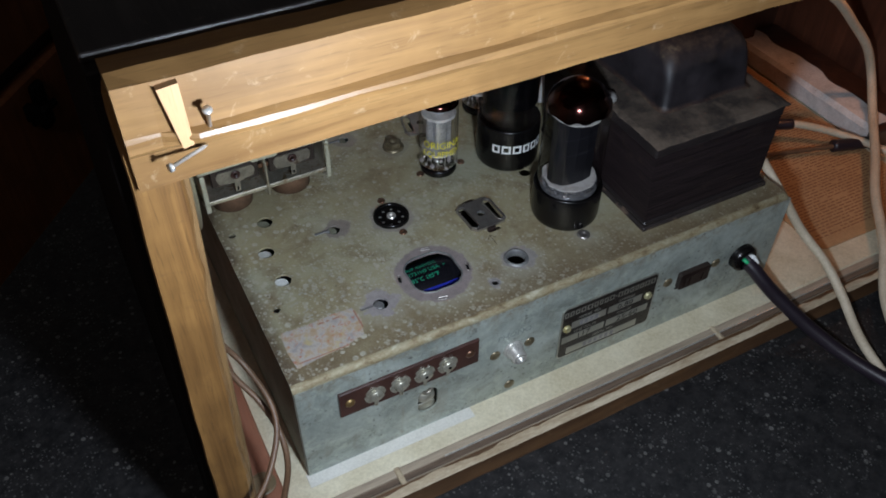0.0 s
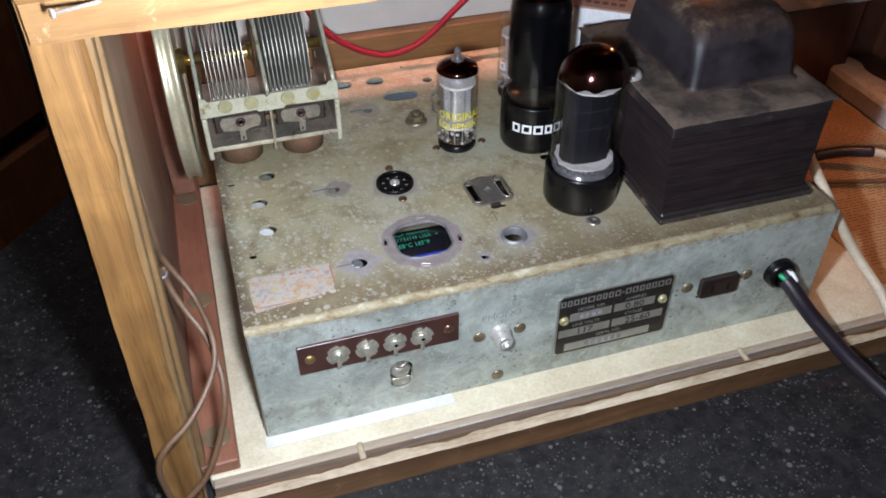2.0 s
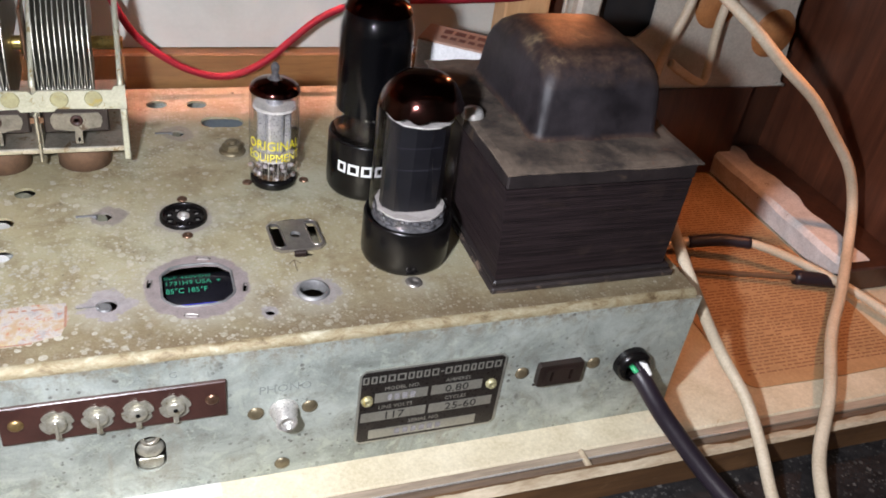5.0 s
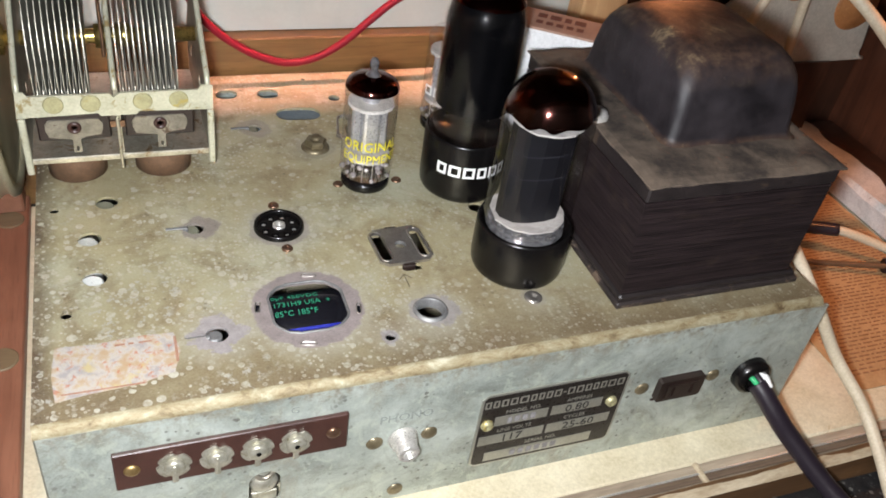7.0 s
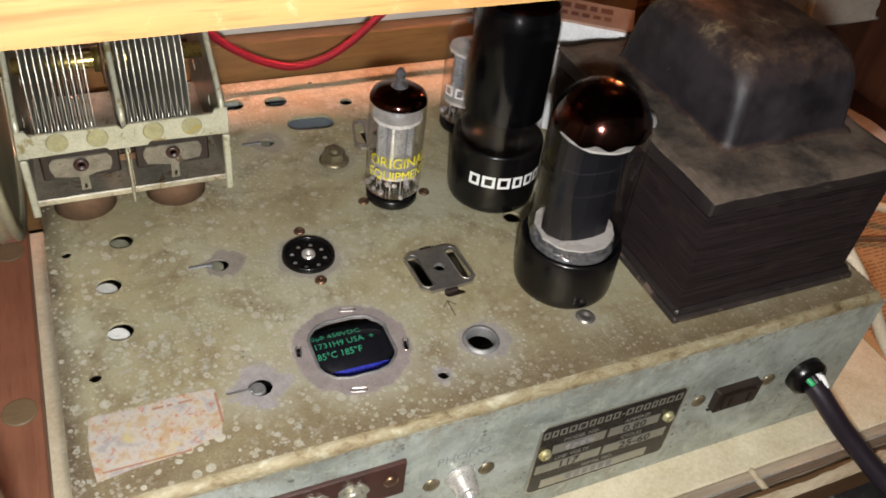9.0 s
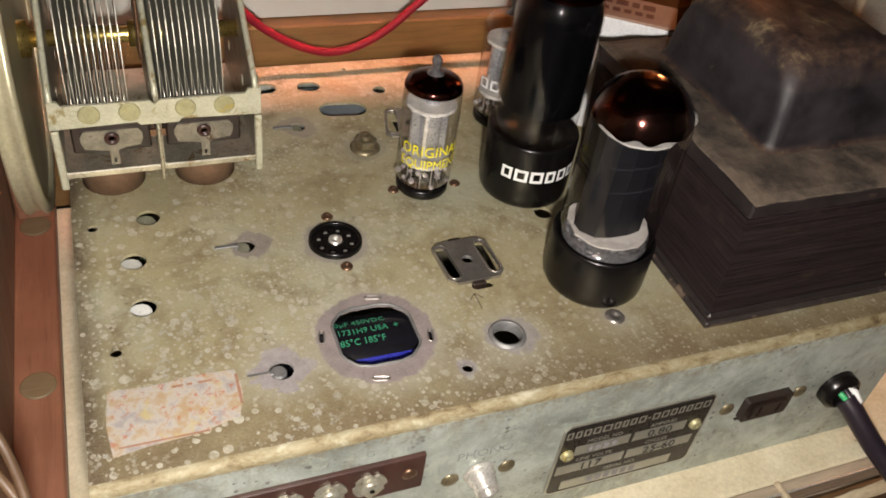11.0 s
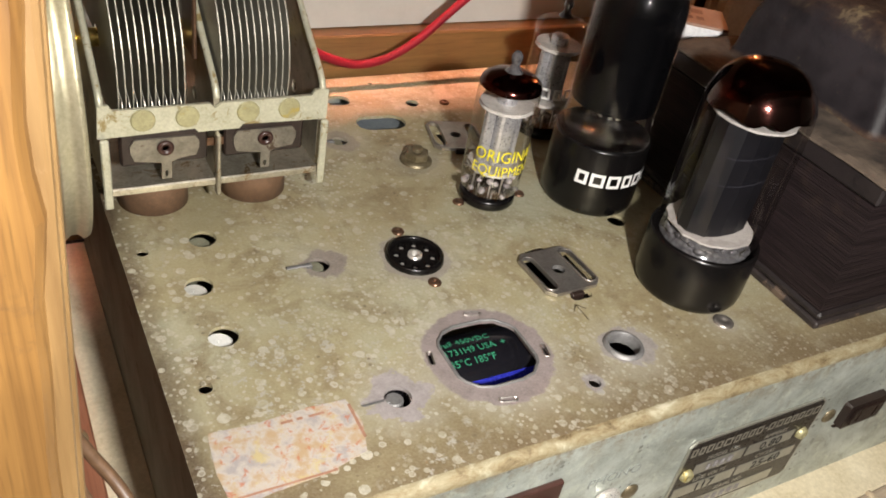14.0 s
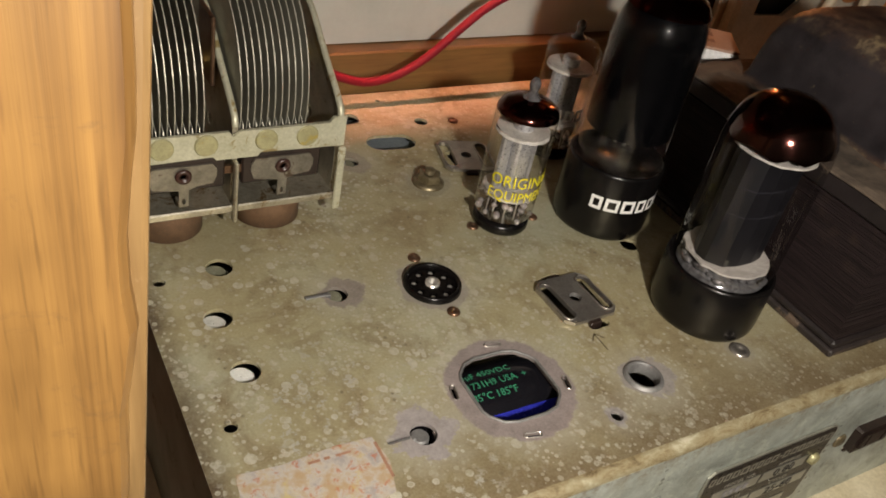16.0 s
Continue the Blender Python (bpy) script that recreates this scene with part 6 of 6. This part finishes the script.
def nameplate():
    t = thing("nameplate", "black and silver rating plate screwed to the apron", "nameplate", place=(0, 0, 0))
    x0, x1, z0, z1 = 0.0545, 0.1135, 0.0622, 0.1008
    k = 0.0022
    pts = [(x0 + k, z0), (x1 - k, z0), (x1, z0 + k), (x1, z1 - k), (x1 - k, z1), (x0 + k, z1), (x0, z1 - k), (x0, z0 + k)]
    part("plate", sheet(pts, [], 0.0006, on_front(0, 0, -0.0002)), PLATE_METAL, t, "etched aluminium edge")
    i = 0.0009
    pts = [(min(max(a, x0 + i), x1 - i), min(max(b, z0 + i), z1 - i)) for a, b in pts]
    en = part("enamel", sheet(pts, [], 0.00012, on_front(0, 0, -0.0008)), PLATE_BLACK, t, "black enamel ground")
    for a, b, c, d in ((0.0610, 0.0820, 0.0840, 0.0888), (0.0835, 0.1045, 0.0840, 0.0888), (0.0562, 0.0822, 0.0742, 0.0790), (0.0835, 0.1100, 0.0742, 0.0790), (0.0600, 0.1045, 0.0645, 0.0693)):
        part("field", boxed(a, b, -0.00112, -0.00093, c, d), PLATE_METAL, en, "bare aluminium field")
    F = -0.00128
    outlines([0.0024, 0.0023, 0.0026, 0.0028, 0.0034, 0.0024, 0.0022, 0.0024, 0.0028], 0.0036, 0.0008, 0.0007, on_front(0.0705, 0.0963, F), PLATE_METAL, t, wrap=9.0)
    bars([0.0012], 0.0008, 0, on_front(0.0866, 0.0963, F), PLATE_METAL, t)
    outlines([0.0028, 0.0028, 0.0025, 0.0022, 0.0024, 0.0030, 0.0028], 0.0036, 0.0008, 0.0007, on_front(0.0995, 0.0963, F), PLATE_METAL, t, wrap=9.0)
    for txt, x, z in (("MODEL NO.", 0.0715, 0.0910), ("AMPERES", 0.0940, 0.0910), ("LINE VOLTS", 0.0695, 0.0814), ("CYCLES", 0.0940, 0.0814), ("SERIAL NO.", 0.0822, 0.0717)):
        words(txt, 0.0026, on_front(x, z, F), PLATE_METAL, t)
    for txt, x, z in (("117", 0.0692, 0.0765), ("25-60", 0.0968, 0.0765), ("0.80", 0.0940, 0.0863)):
        words(txt, 0.0053, on_front(x, z, F), PRINTBLACK, t, squeeze=1.1)
    bars([0.0018, 0.0022, 0.0022, 0.0022], 0.0032, 0.0009, on_front(0.0715, 0.0864, F), PRINTGREY, t)
    bars([0.0022, 0.0022, 0.0022, 0.0022, 0.0022, 0.0022], 0.0030, 0.0012, on_front(0.080, 0.0669, F), PRINTGREY, t)
    for x, z in ((0.0580, 0.0858), (0.1085, 0.0858)):
        part("screw", lathe([(0, 0.0012), (0.0006, 0.0012), (0.0008, 0.0018), (0.0019, 0.0016), (0.0024, 0.0003), (0.0024, 0)], 20, "y", (x, -0.0010, z)), DISCMETAL, t, smooth=True)


nameplate()
o = thing("outlet_socket", "black two-pole outlet socket on the apron", "socket", place=(0, 0, 0))
part("body", sheet([(0.1283, 0.0820), (0.1290, 0.0812), (0.1475, 0.0812), (0.1482, 0.0820), (0.1482, 0.0914), (0.1475, 0.0922), (0.1290, 0.0922), (0.1283, 0.0914)], [slot2(0.1340, 0.0868, 0.0062, 0.0016, 90, 4), slot2(0.1425, 0.0868, 0.0062, 0.0016, 90, 4)], 0.0028, on_front(0, 0, 0.0)), DARKBLOCK, o)
part("rim", boxed(0.1276, 0.1489, -0.0012, -0.0002, 0.0805, 0.0811, bevel=0.0002), DARKBLOCK, o)
part("face", sheet(rect2(0.1312, 0.1453, 0.0832, 0.0902), [slot2(0.1340, 0.0868, 0.0056, 0.0014, 90, 4), slot2(0.1425, 0.0868, 0.0056, 0.0014, 90, 4)], 0.0007, on_front(0, 0, -0.0029)), DARKBLOCK, o, "raised dark brown face")

# ---- power cord ----
gr = thing("cord_grommet", "black rubber grommet in the apron", "grommet", place=(0.1725, 0, 0.0855))
part("ring", lathe([(0.0042, -0.002), (0.0042, 0.0050), (0.0058, 0.0058), (0.0078, 0.0042), (0.0080, 0.0)], 32, "y", (0, 0, 0)), BAKELITE, gr, smooth=True)
cord = thing("power_cord", "glossy black power cord running out over the table", "cable", place=(0.1735, 0, 0.0855))
off = Vector((0.1735, 0, 0.0855))


def rel(*pts):
    return [Vector(p) - off for p in pts]


part("sheath", sweep(rel((0.1738, -0.0052, 0.0838), (0.1755, -0.0095, 0.0812), (0.1785, -0.0160, 0.0760), (0.1835, -0.0240, 0.0690), (0.1950, -0.0440, 0.0560), (0.2080, -0.0700, 0.0470), (0.2230, -0.1050, 0.0450), (0.2420, -0.1600, 0.0450), (0.27, -0.26, 0.045), (0.33, -0.42, 0.045)), 0.0040, 16), BLACKCORD, cord, smooth=True)
part("core", sweep(rel((0.1705, 0.004, 0.0862), (0.1714, -0.0045, 0.0860), (0.1738, -0.0080, 0.0838)), 0.0012, 8), GREEN, cord, "green core wire", smooth=True)
part("core", sweep(rel((0.1752, 0.004, 0.0872), (0.1762, -0.0045, 0.0874), (0.1772, -0.0090, 0.0845)), 0.0014, 8), WHITEINS, cord, "white core wire", smooth=True)
part("core", sweep(rel((0.1728, 0.004, 0.0872), (0.1740, -0.006, 0.0860), (0.1758, -0.0135, 0.0812)), 0.0014, 8), BLACKCORD, cord, "black core wire", smooth=True)


# ---- loose cables ----
def cable(name, label, pts, radius, mat, seg=10):
    t = thing(name, label, "cable", place=pts[0])
    part("insulation", sweep([Vector(p) - Vector(pts[0]) for p in pts], radius, seg), mat, t, smooth=True)
    return t


cable("red_wire", "red insulated wire sagging behind the chassis", [(-0.034, 0.194, 0.215), (-0.0275, 0.191, 0.190), (-0.0230, 0.190, 0.175), (-0.0145, 0.190, 0.1565), (-0.0060, 0.190, 0.1465), (0.004, 0.190, 0.1390), (0.013, 0.190, 0.1342), (0.025, 0.190, 0.1308), (0.038, 0.190, 0.1328), (0.051, 0.190, 0.1400), (0.063, 0.190, 0.1505), (0.075, 0.190, 0.1605), (0.088, 0.190, 0.1670), (0.103, 0.190, 0.1702), (0.120, 0.190, 0.1712), (0.150, 0.190, 0.1722), (0.183, 0.191, 0.1735), (0.1895, 0.192, 0.176), (0.191, 0.1935, 0.187), (0.193, 0.196, 0.23), (0.2, 0.205, 0.27)], 0.0018, REDWIRE)
cable("red_wire", "red insulated wire looping up behind the tubes", [(0.104, 0.189, 0.1690), (0.116, 0.189, 0.1708), (0.125, 0.190, 0.1745), (0.134, 0.190, 0.1795), (0.147, 0.191, 0.185), (0.165, 0.196, 0.205), (0.18, 0.2, 0.25)], 0.0016, REDWIRE)
cable("cream_flex", "cream rubber flex hanging down over the chassis corner to the table", [(0.298, 0.189, 0.215), (0.292, 0.187, 0.174), (0.283, 0.186, 0.142), (0.272, 0.172, 0.118), (0.240, 0.115, 0.118), (0.2130, 0.050, 0.1185), (0.2062, 0.014, 0.1080), (0.2190, 0.0010, 0.0840), (0.2260, -0.017, 0.0700), (0.2255, -0.034, 0.0600), (0.219, -0.062, 0.0485), (0.213, -0.105, 0.0432), (0.206, -0.17, 0.0432), (0.19, -0.28, 0.0432)], 0.0027, CREAMWIRE, 12)
cable("cream_flex", "cream rubber flex arching down from the loudspeaker", [(0.252, 0.192, 0.206), (0.258, 0.150, 0.205), (0.270, 0.112, 0.192), (0.292, 0.100, 0.173), (0.318, 0.099, 0.155), (0.341, 0.099, 0.134), (0.362, 0.097, 0.112), (0.3715, 0.092, 0.090), (0.358, 0.072, 0.076), (0.330, 0.042, 0.071), (0.302, 0.015, 0.068), (0.275, -0.018, 0.064), (0.250, -0.048, 0.052), (0.238, -0.085, 0.0432), (0.248, -0.125, 0.0432), (0.275, -0.17, 0.0432)], 0.0030, CREAMWIRE, 12)
cable("cream_flex", "cream flex bent into a loop before the loudspeaker frame", [(0.330, 0.190, 0.215), (0.319, 0.186, 0.188), (0.3145, 0.185, 0.165), (0.3160, 0.185, 0.140), (0.3165, 0.185, 0.127), (0.3110, 0.185, 0.1255), (0.2990, 0.185, 0.1315), (0.2890, 0.185, 0.1375)], 0.0027, CREAMWIRE, 12)
for pts in ([(0.262, 0.112, 0.0565), (0.285, 0.108, 0.062), (0.312, 0.096, 0.066), (0.345, 0.068, 0.0605), (0.362, 0.030, 0.058), (0.365, -0.02, 0.0585)],):
    c = cable("cream_flex", "cream flex with a black sleeve at its end", pts, 0.0027, CREAMWIRE)
    part("sleeve", sweep([Vector((0.280, 0.109, 0.0606)) - Vector(pts[0]), Vector((0.296, 0.1035, 0.0645)) - Vector(pts[0]), Vector((0.312, 0.096, 0.066)) - Vector(pts[0])], 0.0036, 12), BLACKCORD, c, "black rubber sleeve", smooth=True)
c = cable("plug_lead", "thin dark lead with a black plug on the paper", [(0.235, 0.098, 0.0548), (0.268, 0.090, 0.0560), (0.300, 0.080, 0.0568), (0.332, 0.070, 0.0580)], 0.0016, BROWNWIRE)
part("plug", sweep([Vector((0.328, 0.0715, 0.0580)) - Vector((0.235, 0.098, 0.0548)), Vector((0.352, 0.064, 0.0580)) - Vector((0.235, 0.098, 0.0548))], 0.0042, 14), BLACKCORD, c, "black plug", smooth=True)

# brown twin flex on the left side wall
cable("brown_flex", "brown twin flex stapled inside the cabinet side", [(-0.106, -0.012, 0.262), (-0.1062, -0.01, 0.235), (-0.1055, -0.006, 0.2), (-0.1062, 0.004, 0.17), (-0.1066, 0.0105, 0.1585), (-0.1035, 0.01, 0.15), (-0.0985, 0.005, 0.141), (-0.0945, -0.008, 0.133), (-0.095, -0.017, 0.1262), (-0.1, -0.026, 0.1205), (-0.108, -0.0345, 0.115), (-0.118, -0.0395, 0.109), (-0.122, -0.04, 0.1), (-0.1225, -0.0385, 0.085), (-0.1205, -0.037, 0.066), (-0.1165, -0.035, 0.048)], 0.0012, BROWNWIRE)
loose = cable("brown_flex", "brown twin flex hanging out to a frayed pale end", [(-0.107, 0.012, 0.152), (-0.1066, 0.01, 0.144), (-0.103, 0.0055, 0.1345), (-0.0975, -0.002, 0.1255), (-0.0942, -0.014, 0.119), (-0.0948, -0.023, 0.1085), (-0.0995, -0.028, 0.0945), (-0.1075, -0.033, 0.08), (-0.118, -0.0355, 0.07), (-0.1265, -0.0365, 0.063), (-0.133, -0.0365, 0.058)], 0.0013, BROWNWIRE)
END = Vector((-0.1338, -0.0365, 0.0575)) - Vector((-0.1070, 0.012, 0.152))
bm = bmesh.new()
bmesh.ops.create_icosphere(bm, subdivisions=2, radius=0.0030)
for v in bm.verts:
    v.co *= 1 + 0.25 * noise.noise(v.co * 700)
bmesh.ops.translate(bm, vec=END, verts=bm.verts[:])
knot = part("frayed_knot", bm, FRAYED, loose, "frayed pale knot", smooth=True)
for k in range(9):
    a = radians(120 + 25 * k + 8 * random.random())
    L = 0.007 + 0.006 * random.random()
    part("strand", sweep([END, END + Vector((0.5 * L * math.cos(a), 0.3 * L * math.sin(a), 0.0006)), END + Vector((L * math.cos(a), 0.5 * L * math.sin(a), -0.0030))], 0.00035, 5, 4), FRAYED, knot)
part("thread", sweep([END, END + Vector((-0.006, -0.004, -0.0120)), END + Vector((-0.012, -0.010, -0.0160)), END + Vector((-0.016, -0.020, -0.0166))], 0.0005, 6, 6), WHITEINS, knot, "thin white thread")
st = thing("cable_staple", "dull grey cable staple on the cabinet side", "staple", place=(-0.1086, 0.0105, 0.1500))
part("bridge", sweep([(-0.001, -0.003, 0), (0.0018, -0.0022, 0), (0.0026, 0, 0), (0.0018, 0.0022, 0), (-0.001, 0.003, 0)], 0.0006, 8), GREYCLIP, st)

# ---- paper, carton and loudspeaker on the right ----
pp = thing("paper_chart", "browned printed paper chart lying on the cabinet floor", "paper", place=(0.0, 0.0, 0.0))
pts = [(0.2500, 0.203), (0.2495, 0.060), (0.2490, 0.0080), (0.2505, 0.0040), (0.2545, 0.0018), (0.300, 0.0010), (0.3520, 0.0022), (0.3525, 0.058), (0.3520, 0.203)]
part("page", sheet(pts, [], 0.0005, Matrix.Translation((0, 0, ZF + 0.0003))), PAPER, pp)
bm = bmesh.new()
rr = random.Random(4)
y = 0.010
while y < 0.196:
    x = 0.2535 + rr.random() * 0.002
    while x < 0.348:
        w = 0.0015 + 0.0055 * rr.random()
        if rr.random() > 0.06:
            z = ZF + 0.00086
            bm.faces.new([bm.verts.new(p) for p in ((x, y, z), (min(x + w, 0.349), y, z), (min(x + w, 0.349), y + 0.0009, z), (x, y + 0.0009, z))])
        x += w + 0.0011
    y += 0.0024
part("print", bm, INK, pp, "faded lines of print", kind="stuff")

cx = thing("tube_carton", "white tube carton with buff printed flap behind the transformer", "carton", place=(0.1334, 0.1362, ZT))
m = Matrix.Rotation(radians(-35), 4, "Z")
bm = boxed(-0.0200, 0.0200, -0.0108, 0.0108, 0.0002, 0.0512, bevel=0.0008)
bmesh.ops.transform(bm, matrix=m, verts=bm.verts[:])
part("body", bm, CARTON, cx, "white carton")
bm = boxed(-0.0198, 0.0198, -0.0106, 0.0106, 0.0513, 0.0524, bevel=0.0003)
bmesh.ops.transform(bm, matrix=m, verts=bm.verts[:])
part("flap", bm, CARTONTOP, cx, "buff top flap")
bars([0.004, 0.005, 0.003, 0.005], 0.0050, 0.0015, m @ Matrix.Translation((0, 0.0035, 0.0527)), PRINTDARK, cx)
bars([0.003, 0.003, 0.003, 0.003, 0.003], 0.0036, 0.0015, m @ Matrix.Translation((0, -0.004, 0.0527)), PRINTDARK, cx)


def loudspeaker():
    t = thing("loudspeaker", "cream metal loudspeaker frame seen from behind", "loudspeaker", place=(0, 0, 0))
    y = 0.1985
    k = 0.010
    out = [(0.216, 0.29), (0.216, 0.126), (0.226, 0.116), (0.378, 0.1160), (0.3845, 0.1185), (0.3860, 0.124), (0.3790, 0.168), (0.3780, 0.29)]
    hole = [(0.2370, 0.270), (0.2370, 0.158), (0.2430, 0.1500), (0.2680, 0.1490), (0.2760, 0.156), (0.2760, 0.270)]
    part("frame", sheet(out, [hole], 0.0022, on_front(0, 0, y)), BASKET, t, "cream painted frame plate")
    part("rim_bead", sweep([(0.2165, y - 0.003, 0.285), (0.2165, y - 0.003, 0.127), (0.2265, y - 0.001, 0.1165), (0.378, y - 0.001, 0.1165), (0.3855, y - 0.001, 0.1215), (0.3785, y - 0.001, 0.168), (0.3780, y - 0.001, 0.285)], 0.0012, 8, 6), BASKET, t, smooth=True)
    part("cone_cloth", boxed(0.232, 0.281, y + 0.0030, y + 0.0050, 0.145, 0.275), FELT, t, "black cone cloth")
    part("bracket_arm", boxed(0.2195, 0.2345, y - 0.012, y - 0.003, 0.130, 0.285, bevel=0.002), BASKET, t, "cream bracket arm")
    for x, z, r in ((0.367, 0.152, 0.0158), (0.318, 0.170, 0.0150)):
        part("disc", lathe([(0, 0.0022), (r * 0.4, 0.0025), (r * 0.5, 0.0012), (r * 0.9, 0.0018), (r, 0.0)], 36, "y", (x, y - 0.0023, z)), DISCBROWN, t, "orange-brown fibre disc", smooth=True)
    part("foot", boxed(0.245, 0.365, y - 0.004, y + 0.008, ZF + 0.0011, 0.116), DARKWOOD, t, "dark wooden support below the frame")


loudspeaker()
